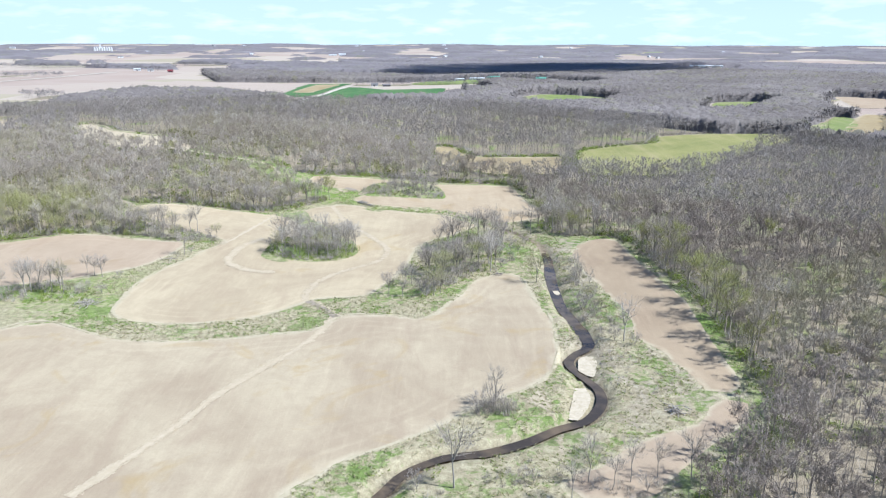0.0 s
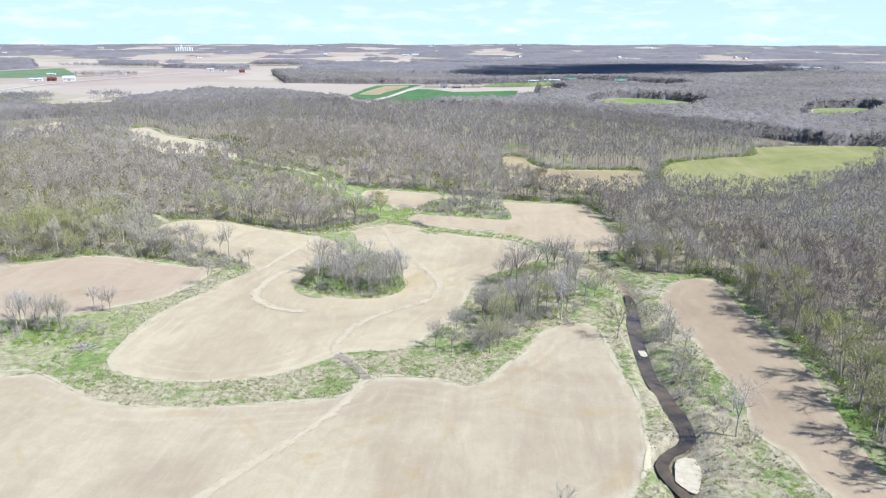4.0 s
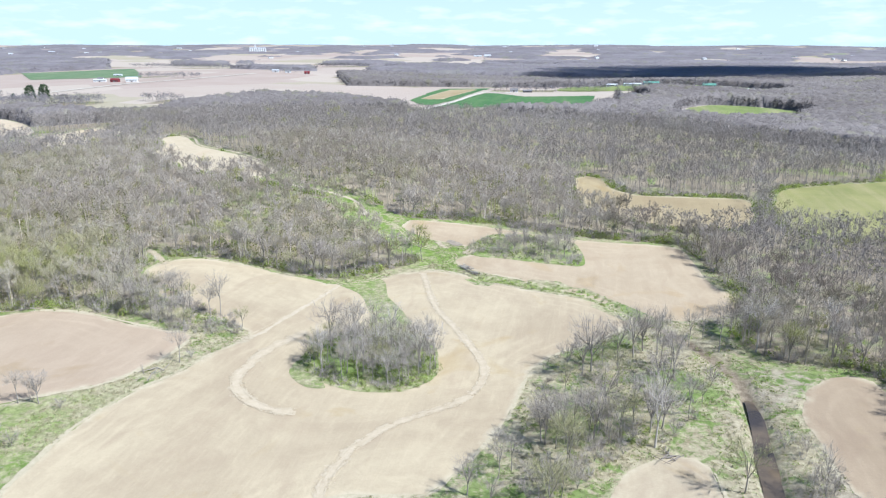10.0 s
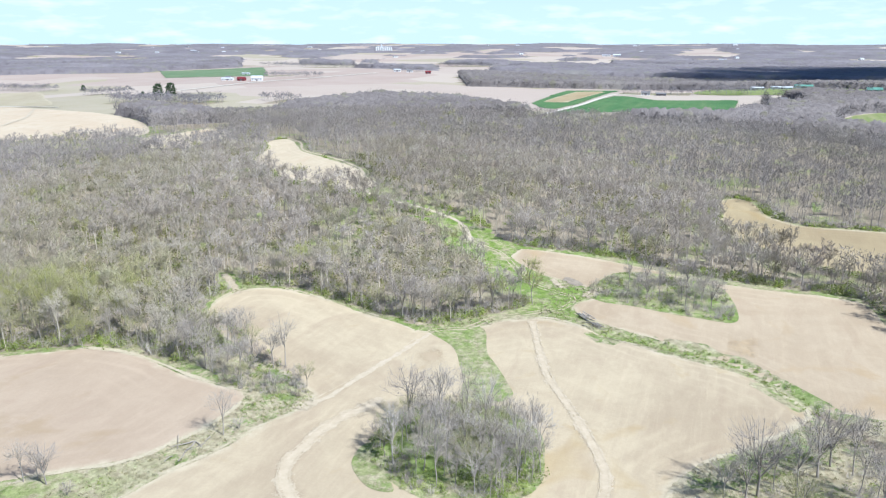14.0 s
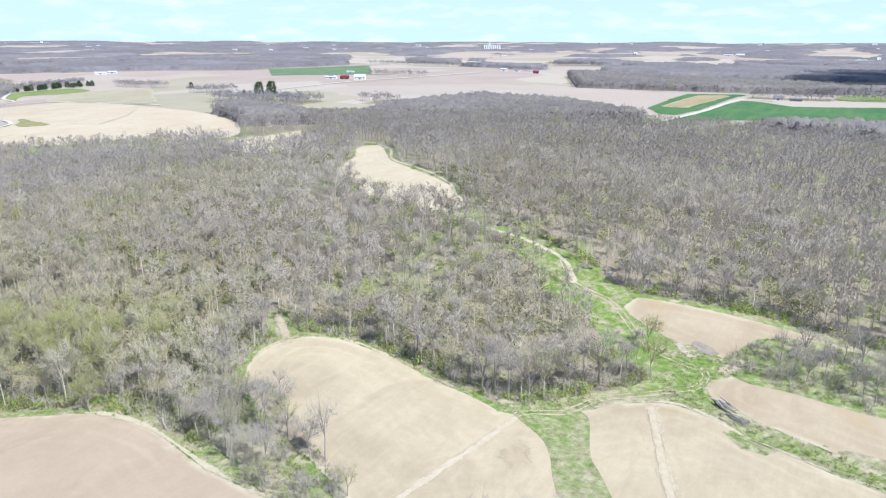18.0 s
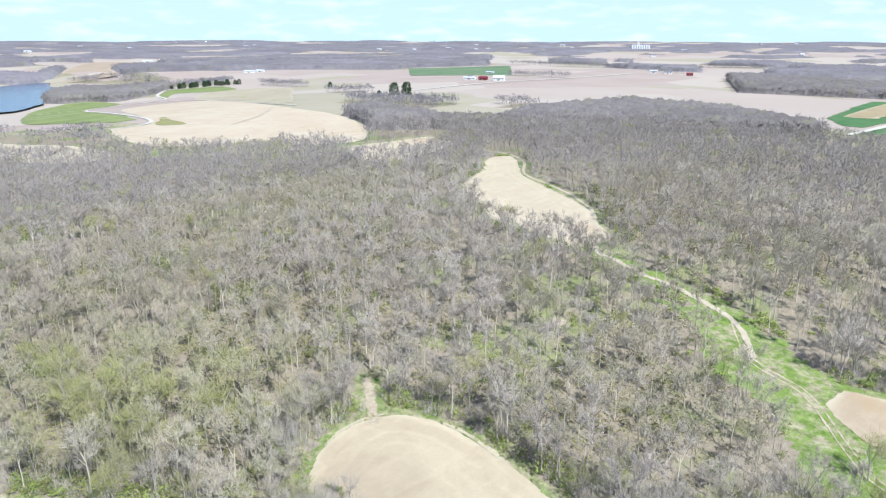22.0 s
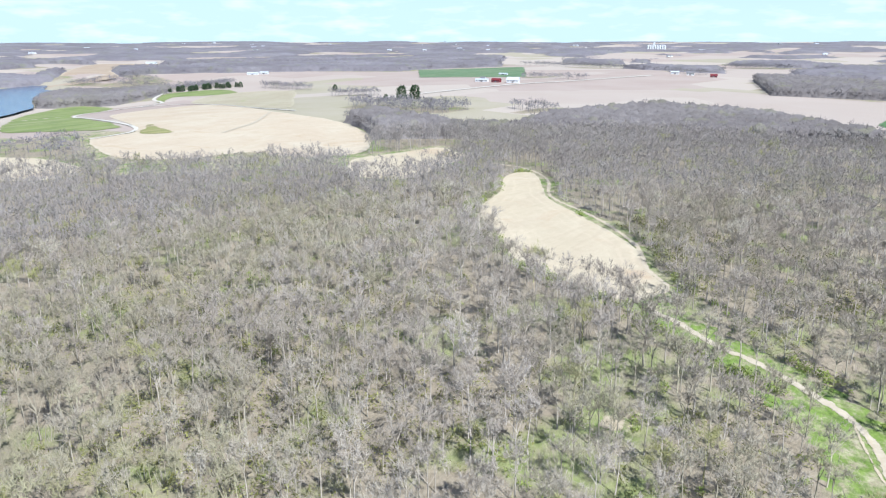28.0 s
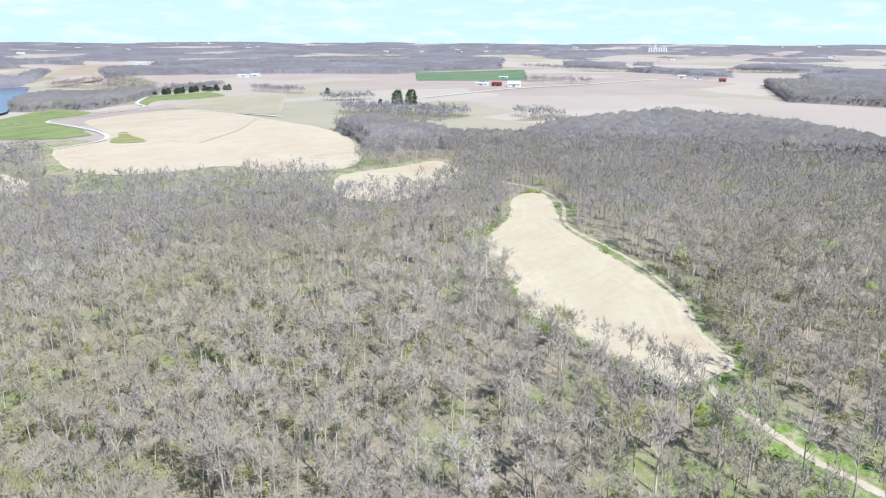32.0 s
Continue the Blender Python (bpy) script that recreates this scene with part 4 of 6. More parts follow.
ribbon("gravel_road", ROAD_FARM, 9.0, M_GRAVEL, 0.6, "pale country road to the farms", "road", 14)
ribbon("gravel_road", ROAD_WHEAT, 6.0, M_GRAVEL, 0.8, "white gravel farm road beside green wheat", "road", 14)
ribbon("creek", CREEK[:int(np.argmin(np.abs(CREEK[:, 1] - 352)))], ([140, 225, 250, 335, 352], [2.9, 3.3, 5.2, 4.2, 1.2]), M_WATER, 0.0, "dark brown shallow creek winding between banks", "creek", 3, level=-1.5, wobble=0.35)
for pts in (SAND_A, SAND_B, SAND_C):
    ring_z = float(np.mean(bare_height(*np.array(pts, float).T))) - 1.38
    sheet("sandbar", pts, M_SAND, 0.0, "pale sandbar in a bend of the creek", "sandbar", 2.0, wobble=0.4, flat=ring_z)
sheet("lake", LAKE, M_LAKE, 0.0, "blue lake behind wooded shores", "lake", 25, flat=5.0)

sheet("damp_patch", [(-16, 446), (-8, 459), (3, 460), (10, 450), (9, 433), (-2, 428), (-11, 432)], M_RUST, 0.10, "rusty stain in the tan field beside the ditch", "stain", 2)
sheet("damp_patch", [(-109, 396), (-103, 410), (-92, 408), (-85, 394), (-83, 380), (-94, 377), (-102, 384)], M_UMBER, 0.10, "brown stain in the tan field near the grove", "stain", 2)
sheet("damp_patch", [(-86, 176), (-80, 190), (-74, 197), (-67, 194), (-70, 183), (-78, 174)], M_OLIVE, 0.10, "olive stain beside the wheel track", "stain", 2)
sheet("damp_patch", [(-154, 229), (-148, 237), (-139, 235), (-137, 229), (-146, 225)], M_OLIVE, 0.10, "yellowish stain at the end of the field", "stain", 2)
sheet("damp_patch", [(-222, 562), (-216, 568), (-209, 565), (-206, 554), (-212, 549), (-219, 553)], M_UMBER, 0.10, "brown damp patch at the tip of the cream field", "stain", 2)
sheet("bare_earth", [(-181, 484), (-182, 490), (-177, 492), (-173, 488), (-175, 483)], M_SPOIL, 0.14, "small sandy clearing among the trees", "bare earth", 1.5)
sheet("bare_earth", [(-114, 416), (-113, 421), (-109, 421), (-107, 417), (-110, 414.5)], M_SPOIL, 0.14, "pale sandy spoil at the woods' edge", "bare earth", 1.5)
sheet("bare_earth", [(-91, 427), (-90, 431), (-87, 431), (-86.5, 428), (-88.5, 426)], M_MUD, 0.14, "reddish brown heap of earth in the grass", "bare earth", 1.5)
sheet("bare_earth", [(20, 189), (24, 196), (29, 197), (31, 188), (31, 181), (28, 179), (25, 185)], M_SPOIL, 0.10, "bare sandy slope above the creek", "bare earth", 1.5)
sheet("bare_earth", [(28, 174), (32, 174), (31, 166), (29.5, 159), (26, 158), (27, 167)], M_SPOIL, 0.10, "bare sandy bank below the creek", "bare earth", 1.5)
sheet("bare_earth", [(-121, 347), (-122, 353), (-117, 356), (-112, 353), (-113, 348), (-118, 346)], M_SPOIL, 0.16, "trampled sandy ground where the tracks meet", "bare earth", 1.5)
sheet("bare_earth", [(34, 618), (38, 636), (35, 650), (38, 668), (41, 668), (38, 650), (41, 636), (37, 618)], M_SPOIL, 0.3, "sandy gully washed into the wooded slope", "bare earth", 3)
sheet("grass_patch", [(-93, 341), (-91, 332), (-84, 325.5), (-77, 326), (-81, 331), (-87, 336), (-89, 343)], M_GROUND, 0.13, "yellow-green grass at the grove's foot", "grass", 2)
sheet("bare_earth", [(-79, 479), (-75, 482), (-71, 476), (-66, 475), (-70, 470), (-76, 473)], M_SPOIL, 0.14, "pale sandy spoil heaped beside the lane", "bare earth", 1.5)
sheet("bare_earth", [(-74, 480), (-72, 485), (-66, 482), (-62, 478), (-65, 474), (-70, 476)], M_MUD, 0.18, "brown bare earth at the field's corner", "bare earth", 1.5)
sheet("bare_earth", [(-63, 468), (-61, 475), (-53, 482), (-52, 475), (-57, 466), (-62, 465)], M_SPOIL, 0.16, "trampled sandy ground under the trees", "bare earth", 1.5)



# ---- trees ----
def tube(p0, p1, r0, r1, sides, bend=0.0, rs=None, segs=1):
    """A tapered, slightly crooked limb: vertices and triangles."""
    p0, p1 = np.array(p0, float), np.array(p1, float)
    axis_v = (p1 - p0) / max(np.linalg.norm(p1 - p0), 1e-6)
    s = np.cross(axis_v, (0.3, 0.9, 0.2))
    s /= np.linalg.norm(s)
    t = np.cross(axis_v, s)
    vs, fs = [], []
    for k in range(segs + 1):
        f = k / segs
        c = p0 + (p1 - p0) * f
        if rs is not None and 0 < k < segs:
            c = c + rs.normal(0, bend, 3)
        r = r0 + (r1 - r0) * f
        for j in range(sides):
            a = 2 * math.pi * j / sides
            vs.append(c + r * (math.cos(a) * s + math.sin(a) * t))
    for k in range(segs):
        for j in range(sides):
            a, b = k * sides + j, k * sides + (j + 1) % sides
            fs += [(a, b, b + sides), (a, b + sides, a + sides)]
    return np.array(vs), np.array(fs)


def join(pieces):
    vs, fs, n = [], [], 0
    for v, f in pieces:
        vs.append(v), fs.append(f + n)
        n += len(v)
    return np.vstack(vs), np.vstack(fs)


def slivers(base, tip, width, rs):
    """Twigs as long thin triangles."""
    d = tip - base
    side = np.cross(d, rs.normal(0, 1, d.shape))
    side /= np.maximum(np.linalg.norm(side, axis=1), 1e-6)[:, None]
    w = np.asarray(width)[:, None] * 0.5
    v = np.stack([base - side * w, base + side * w, tip], 1).reshape(-1, 3)
    return v, np.arange(len(v)).reshape(-1, 3)


def bare_tree(rs, h, rad, leaders, limbs, twigs, sides, fork, twig_w, twig_l, trunk_r, segs=1):
    """A leafless broad-leaved tree. Returns the trunk, the list of main limbs and the spray of twigs."""
    top = fork * h
    lean = rs.normal(0, 0.02 * h, 2)
    knot = np.array([lean[0], lean[1], top])
    trunk = tube((0, 0, -0.5), knot, trunk_r, trunk_r * 0.62, sides, 0.12, rs, max(segs, 1))
    big, bones = [], []
    mid, up = 0.62 * h, 0.40 * h
    for k in range(leaders):
        a = 2 * math.pi * (k + rs.uniform(-0.3, 0.3)) / leaders
        q = rs.uniform(0.25, 0.62)
        tip = np.array([math.cos(a) * rad * q, math.sin(a) * rad * q, mid + up * math.sqrt(1 - q * q) * rs.uniform(0.75, 0.98)])
        pieces = [tube(knot, tip, trunk_r * 0.55, 0.03, sides, 0.03 * h, rs, segs)]
        bones.append((knot, tip))
        for j in range(limbs):
            f = rs.uniform(0.15, 0.8)
            p = knot + (tip - knot) * f
            b = a + rs.uniform(-1.4, 1.4)
            q = rs.uniform(0.6, 1.0)
            e = np.array([math.cos(b) * rad * q, math.sin(b) * rad * q, mid + up * math.sqrt(max(0, 1 - q * q)) * rs.uniform(-0.6, 0.95)])
            e[2] = max(e[2], p[2] + 0.02 * h)
            pieces.append(tube(p, e, trunk_r * 0.26 * (1 - 0.4 * f), 0.02, max(3, sides - 2), 0.02 * h, rs, segs))
            bones.append((p, e))
        big.append(join(pieces))
    def sprout(a, b, n, spread, ln, w):
        k = rs.integers(0, len(a), n)
        f = rs.beta(2.0, 1.1, n)[:, None]
        base = a[k] + (b[k] - a[k]) * f
        out = base - np.array([0, 0, mid - 0.35 * h])
        out /= np.linalg.norm(out, axis=1)[:, None]
        along = (b[k] - a[k]) / np.maximum(np.linalg.norm(b[k] - a[k], axis=1), 1e-6)[:, None]
        d = out * 0.5 + along * 0.5 + rs.normal(0, spread, (n, 3)) + np.array([0, 0, 0.2])
        d /= np.linalg.norm(d, axis=1)[:, None]
        tip = base + d * (ln * rs.uniform(0.5, 1.2, n))[:, None]
        return base, tip, slivers(base, tip, w * rs.uniform(0.6, 1.3, n), rs)

    a, b = np.array([x[0] for x in bones]), np.array([x[1] for x in bones])
    nb = max(8, twigs // 6)
    p, q, branchlets = sprout(a, b, nb, 0.45, twig_l * 1.25, twig_w * 1.7)
    p2, q2 = np.vstack([a, p, p, p]), np.vstack([b, q, q, q])
    spray = join([branchlets, sprout(p2, q2, twigs, 0.55, twig_l * 0.8, twig_w)[2]])
    return trunk, big, spray


def scatter(name, templates, x, y, z, turn, wide, tall, attrs, mat, label, category, kind="stuff"):
    """Many copies of a few templates joined into one mesh."""
    vs, fs, crown, ats, n = [], [], [], {k: [] for k in attrs}, 0
    which = np.arange(len(x)) % len(templates)
    for t, (v, f, *light) in enumerate(templates):
        q = np.where(which == t)[0]
        if not len(q):
            continue
        c, s = np.cos(turn[q])[:, None], np.sin(turn[q])[:, None]
        w, tl = wide[q][:, None], tall[q][:, None]
        vx = (v[None, :, 0] * c - v[None, :, 1] * s) * w + x[q][:, None]
        vy = (v[None, :, 0] * s + v[None, :, 1] * c) * w + y[q][:, None]
        vz = v[None, :, 2] * tl + z[q][:, None]
        vs.append(np.stack([vx, vy, vz], -1).reshape(-1, 3))
        fs.append((f[None] + (np.arange(len(q)) * len(v))[:, None, None]).reshape(-1, 3) + n)
        n += len(q) * len(v)
        for k, a in attrs.items():
            val = np.repeat(a[q], len(v))
            if light and k == "tone":
                val = np.clip(val + np.tile(light[0], len(q)), 0, 1)
            ats[k].append(val)
        if light:
            out = v - np.array([0, 0, 0.5 * v[:, 2].max()])
            out /= np.maximum(np.linalg.norm(out, axis=1), 1e-3)[:, None]
            out *= 0.25 * (light[0] < 0.3)[:, None]
            crown.append(np.stack([out[None, :, 0] * c - out[None, :, 1] * s, out[None, :, 0] * s + out[None, :, 1] * c, np.repeat(out[None, :, 2], len(q), 0)], -1).reshape(-1, 3))
    me = mesh_of(name, np.vstack(vs), np.vstack(fs), mat, {k: np.concatenate(a) for k, a in ats.items()}, True)
    if crown:
        me.attributes.new("crown", "FLOAT_VECTOR", "POINT").data.foreach_set("vector", np.vstack(crown).astype(np.float32).ravel())
    return tagged(new(name, me), label, category, kind=kind)


def lattice(x0, x1, y0, y1, step, seed):
    rs = np.random.default_rng(seed)
    gx, gy = np.meshgrid(np.arange(x0, x1, step), np.arange(y0, y1, step))
    gx, gy = gx.ravel(), gy.ravel()
    return gx + rs.uniform(-0.48, 0.48, len(gx)) * step, gy + rs.uniform(-0.48, 0.48, len(gx)) * step


def in_view(x, y, margin=40.0):
    """The stretch of land that the flight looks over."""
    right = (x - margin) * math.cos(radians(34)) - y * math.sin(radians(34)) < 0
    left = -(x + 143) * math.cos(radians(76)) - (y - 360 + margin) * math.sin(radians(76)) < 0
    return right & (left | (x > -150)) & (y > 90)


rs = np.random.default_rng(11)


def wood_tree(rs, h, rad, limbs, twigs, w, segs=3, reach=0.38):
    """A woodland tree: a pale trunk, steep limbs and a rounded haze of fine twigs. The third array lightens the wood."""
    lean = rs.normal(0, 0.4, 2)
    wood = tube((0, 0, -0.5), (*lean, 0.82 * h), 0.21, 0.04, 3, 0.16, rs, segs)
    mid, up = 0.62 * h, 0.38 * h
    heart = np.array([*lean, mid - 0.12 * h])

    def outward(at, away, spread, lift):
        d = at - heart
        d = d / np.linalg.norm(d, axis=1)[:, None] * away + rs.normal(0, spread, at.shape) + np.array([0, 0, lift])
        return d / np.linalg.norm(d, axis=1)[:, None]

    a = np.arange(limbs) * 2.4 + rs.uniform(-0.5, 0.5, limbs)
    f, q = rs.uniform(0.40, 0.92, limbs), rs.uniform(0.35, 0.82, limbs)
    p = np.stack([lean[0] * f, lean[1] * f, f * 0.82 * h], 1)
    e = np.stack([np.cos(a) * rad * q, np.sin(a) * rad * q, mid + up * np.sqrt(1 - q * q) * rs.uniform(0.25, 0.8, limbs)], 1)
    e[:, 2] = np.maximum(e[:, 2], p[:, 2] + 0.08 * h)
    big = slivers(p, e, rs.uniform(0.13, 0.24, limbs), rs)
    k = np.arange(limbs * 3) % limbs
    b = p[k] + (e[k] - p[k]) * rs.uniform(0.3, 1.0, len(k))[:, None]
    t = b + outward(b, 0.6, 0.4, 0.4) * (rad * rs.uniform(0.25, 0.55, len(k)))[:, None]
    small = slivers(b, t, rs.uniform(0.06, 0.10, len(k)), rs)
    low, high_ends = np.vstack([p, b, b]), np.vstack([e, t, t])
    k = rs.integers(0, len(low), twigs)
    base = low[k] + (high_ends[k] - low[k]) * rs.beta(2.2, 0.9, twigs)[:, None] + rs.normal(0, 0.22, (twigs, 3))
    fine = slivers(base, base + outward(base, 0.5, 0.5, 0.3) * (reach * rad * rs.uniform(0.5, 1.2, twigs))[:, None], w * rs.uniform(0.6, 1.3, twigs), rs)
    v, f = join([wood, big, small, fine])
    m, n = len(wood[0]), len(big[0])
    light = np.zeros(len(v))
    light[:m], light[m:m + n], light[m + n:m + n + len(small[0])] = 0.36, 0.22, 0.1
    return v, f, light


NEAR = [wood_tree(rs, rs.uniform(14.5, 18), rs.uniform(3.9, 5.1), 9, 500, 0.118, 3, 0.32) for k in range(14)]
AMID = [wood_tree(rs, rs.uniform(13.5, 16.5), rs.uniform(5.2, 6.4), 7, 132, 0.24, 1, 0.27) for k in range(12)]

def dome(rs, h, rad, twigs, w, l):
    """The rounded head of a tree seen from afar: twigs fanning out of an egg-shaped crown over a thin trunk."""
    d = rs.normal(0, 1, (twigs, 3))
    d[:, 2] = np.abs(d[:, 2]) * 0.9 - 0.35
    d /= np.linalg.norm(d, axis=1)[:, None]
    f = rs.uniform(0.45, 0.8, twigs)[:, None]
    base = d * f * np.array([rad, rad, 0.38 * h]) + np.array([0, 0, 0.6 * h])
    tip = base + (d + rs.normal(0, 0.35, d.shape)) * l * rs.uniform(0.5, 1.1, twigs)[:, None]
    return join([tube((0, 0, -0.5), (0, 0, 0.6 * h), 0.25, 0.1, 3), slivers(base, tip, w * rs.uniform(0.6, 1.3, twigs), rs)])


def canopy(name, step, crown, dist, high, mat, label, seed, twigs, w, l, mean=0.35, box=(-4700, 4700, 250, 4900), rim_share=0.5):
    """Woodland seen from afar: one crown beside the other as an uneven leafless roof, ragged with twigs, falling to the ground at its edges."""
    q = np.random.default_rng(seed)
    gx, gy = np.meshgrid(np.arange(box[0], box[1], step), np.arange(box[2], box[3], step))
    shape = gx.shape
    x = gx.ravel() + q.uniform(-0.3, 0.3, gx.size) * step
    y = gy.ravel() + q.uniform(-0.3, 0.3, gx.size) * step
    r = near_line(x, y, np.array([(20.0, 200.0), (-150.0, 440.0)]))
    ok = in_view(x, y) & (r >= dist[0]) & (r < dist[1])
    w_ok = np.zeros(len(x), bool)
    k = np.where(ok)[0]
    w_ok[k] = wooded(x[k], y[k], clumps=False)
    m = w_ok.reshape(shape)
    core = m.copy()
    core[1:-1, 1:-1] &= m[:-2, 1:-1] & m[2:, 1:-1] & m[1:-1, :-2] & m[1:-1, 2:]
    deep = core.copy()
    deep[1:-1, 1:-1] &= core[:-2, 1:-1] & core[2:, 1:-1] & core[1:-1, :-2] & core[1:-1, 2:]
    core, deep = core.ravel(), deep.ravel()
    quad = m[:-1, :-1] | m[1:, :-1] | m[:-1, 1:] | m[1:, 1:]
    i, j = np.where(quad)
    a = i * shape[1] + j
    flip = (i + j) % 2 == 0
    b, c, d = a + 1, a + shape[1] + 1, a + shape[1]
    f = np.vstack([np.where(flip[:, None], np.stack([a, b, c], 1), np.stack([a, b, d], 1)), np.where(flip[:, None], np.stack([a, c, d], 1), np.stack([b, c, d], 1))])
    used = np.unique(f)
    back = np.full(len(x), -1)
    back[used] = np.arange(len(used))
    f, x, y, w_ok, core, deep = back[f], x[used], y[used], w_ok[used], core[used], deep[used]
    # nearest crown's centre, height and tone, from a jittered lattice
    ci, cj = np.floor(x / crown).astype(int), np.floor(y / crown).astype(int)
    best, hi, tone = np.full(len(x), 9.0), np.zeros(len(x)), np.zeros(len(x))
    for di in (-1, 0, 1):
        for dj in (-1, 0, 1):
            u, v = ci + di, cj + dj
            ph = [np.mod(np.sin(u * a1 + v * b1 + 0.37 * seed) * 43758.5453, 1.0) for a1, b1 in ((12.9898, 78.233), (39.346, 11.135), (73.156, 52.235), (27.17, 91.7))]
            dd = np.hypot(x - (u + 0.15 + 0.7 * ph[0]) * crown, y - (v + 0.15 + 0.7 * ph[1]) * crown) / crown
            nearer = dd < best
            best, hi, tone = np.where(nearer, dd, best), np.where(nearer, ph[2], hi), np.where(nearer, ph[3], tone)
    drift = noisy(x, y, 150.0, 1.0)
    tall = high * (0.86 + 0.20 * hi + 0.12 * drift) * (0.56 + 0.44 * np.sqrt(np.clip(1 - (best / 0.80) ** 2, 0, 1))) + q.normal(0, 0.05 * high, len(x))
    tall = np.where(deep, tall, tall * np.where(core, q.uniform(0.45, 0.85, len(x)), q.uniform(0.05, 0.4, len(x))))
    tall = tall * (1 - 0.6 * smooth(np.hypot(x + 60, y - 200), 3600, 4600))
    z0 = height(x, y)
    z = np.where(w_ok, z0 + tall, z0 - 1.0)
    bud = np.clip(0.22 * noisy(x, y, 95.0, 7.0) - 0.03 + (hi > 0.95) * 0.35, 0, 0.6)
    tone = np.clip(mean + 0.35 * (tone - 0.5) + 0.5 * drift + q.normal(0, 0.08, len(x)), 0, 1)
    n = int(twigs * w_ok.sum())
    k = np.r_[q.choice(np.where(w_ok)[0], n), np.repeat(np.where(w_ok & ~deep)[0], int(3 * twigs))]
    n = len(k)
    base = np.stack([x[k], y[k], z[k] - 0.3], 1) + np.c_[q.uniform(-0.5, 0.5, (n, 2)) * step, -q.uniform(0, 0.12 * high, n)]
    d = q.normal(0, 0.55, (n, 3)) + np.array([0, 0, 0.9])
    tv, tf = slivers(base, base + d * l * q.uniform(0.4, 1.1, n)[:, None], w * q.uniform(0.6, 1.3, n), q)
    kk = np.repeat(k, 3)
    me = mesh_of(name, np.vstack([np.stack([x, y, z], 1), tv]), np.vstack([f, tf + len(x)]), mat, {"tone": np.r_[tone, np.clip(tone[kk] + np.repeat(q.uniform(-0.12, 0.18, n), 3), 0, 1)], "bud": np.r_[bud, bud[kk]]})
    me.polygons.foreach_set("use_smooth", np.arange(len(me.polygons)) < len(f))
    rim = np.where(w_ok & ~core)[0]
    rim = rim[q.random(len(rim)) < rim_share]
    s = q.uniform(0.65, 1.1, len(rim)) * high / 15.0
    # Tone raised so border trees look lit where the canopy's sides fall into shade.
    scatter(name, BORDER, x[rim], y[rim], z0[rim], q.uniform(0, 6.28, len(rim)), s * 1.15, s, {"tone": np.clip(tone[rim] + 0.3, 0, 1), "bud": bud[rim]}, mat, "ragged border of " + label, "woods")
    print(name, len(x), "points", n, "twigs", len(rim), "border")
    return tagged(new(name, me), label, "woods", kind="stuff")


BORDER = [dome(rs, 15.0, 5.4, 46, 0.6, 2.8) for k in range(6)]


def tree_mood(x, y, seed, mean=0.45, leafing=0.02):
    """Tone and budding: broad drifts of species plus chance; pale-barked ones here and there."""
    q = np.random.default_rng(seed)
    tone = np.clip(mean + 0.5 * noisy(x, y, 130.0, 1.0) + q.normal(0, 0.21, len(x)), 0, 1)
    tone[q.random(len(x)) < 0.03] = 1.0
    bud = np.clip(leafing + 0.42 * noisy(x, y, 95.0, 7.0) + q.normal(0, 0.14, len(x)), 0, 1) * 0.75
    bud = np.clip(bud + 0.7 * np.exp(-((x + 228) ** 2 + (y - 372) ** 2) / 2800.0) * q.uniform(0.25, 1, len(x)), 0, 1)
    bud[q.random(len(x)) < 0.02] = 0.9
    return {"tone": tone, "bud": bud}


def plant(name, box, step, templates, mat, label, seed, size=(0.72, 1.15), dist=(0, 1e9), mean=0.45, leafing=0.02):
    x, y = lattice(*box, step, seed)
    r = near_line(x, y, np.array([(20.0, 200.0), (-150.0, 440.0)]))
    k = in_view(x, y) & (r >= dist[0]) & (r < dist[1])
    x, y = x[k], y[k]
    k = wooded(x, y)
    x, y = x[k], y[k]
    q = np.random.default_rng(seed + 1)
    s = q.uniform(*size, len(x)) * (1 + 0.15 * noisy(x, y, 60.0, 2.0))
    print(name, len(x), "trees")
    return scatter(name, templates, x, y, height(x, y), q.uniform(0, 6.28, len(x)), s * q.uniform(0.85, 1.25, len(x)), s, tree_mood(x, y, seed + 2, mean, leafing), mat, label, "woods")


L_WOODS = "bare grey-brown hardwood forest just before leafing out, on sloping ground"
plant("woods", (-470, 10, 340, 760), 7.1, NEAR, M_WOODS, L_WOODS, 21, dist=(0, 235), mean=0.44, leafing=0.0)
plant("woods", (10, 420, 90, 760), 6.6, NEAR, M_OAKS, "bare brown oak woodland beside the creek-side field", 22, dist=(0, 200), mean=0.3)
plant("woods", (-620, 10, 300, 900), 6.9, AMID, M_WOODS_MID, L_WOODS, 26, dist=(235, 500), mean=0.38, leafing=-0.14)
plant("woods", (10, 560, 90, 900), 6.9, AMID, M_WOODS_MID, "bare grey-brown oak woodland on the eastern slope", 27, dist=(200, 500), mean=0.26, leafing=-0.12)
canopy("woods", 2.2, 8.4, (500, 900), 13.5, M_WOODS_SHADED, L_WOODS, 28, 2.4, 0.22, 2.2, 0.36, (-1000, 900, 300, 1300), 0.6)
canopy("woods", 3.0, 9.0, (900, 1400), 12.5, M_WOODS_SHADED, "bare woodland filling the upland beyond the fields", 29, 1.9, 0.30, 2.4, 0.36, (-1500, 1500, 300, 1700), 0.8)
canopy("woods", 6.2, 11.0, (1400, 2300), 11.5, M_FARWOODS_HAZED, "distant bare woodland on the rolling upland", 24, 0.55, 0.6, 3.0, 0.35, (-2500, 2500, 300, 2700), 0.6)
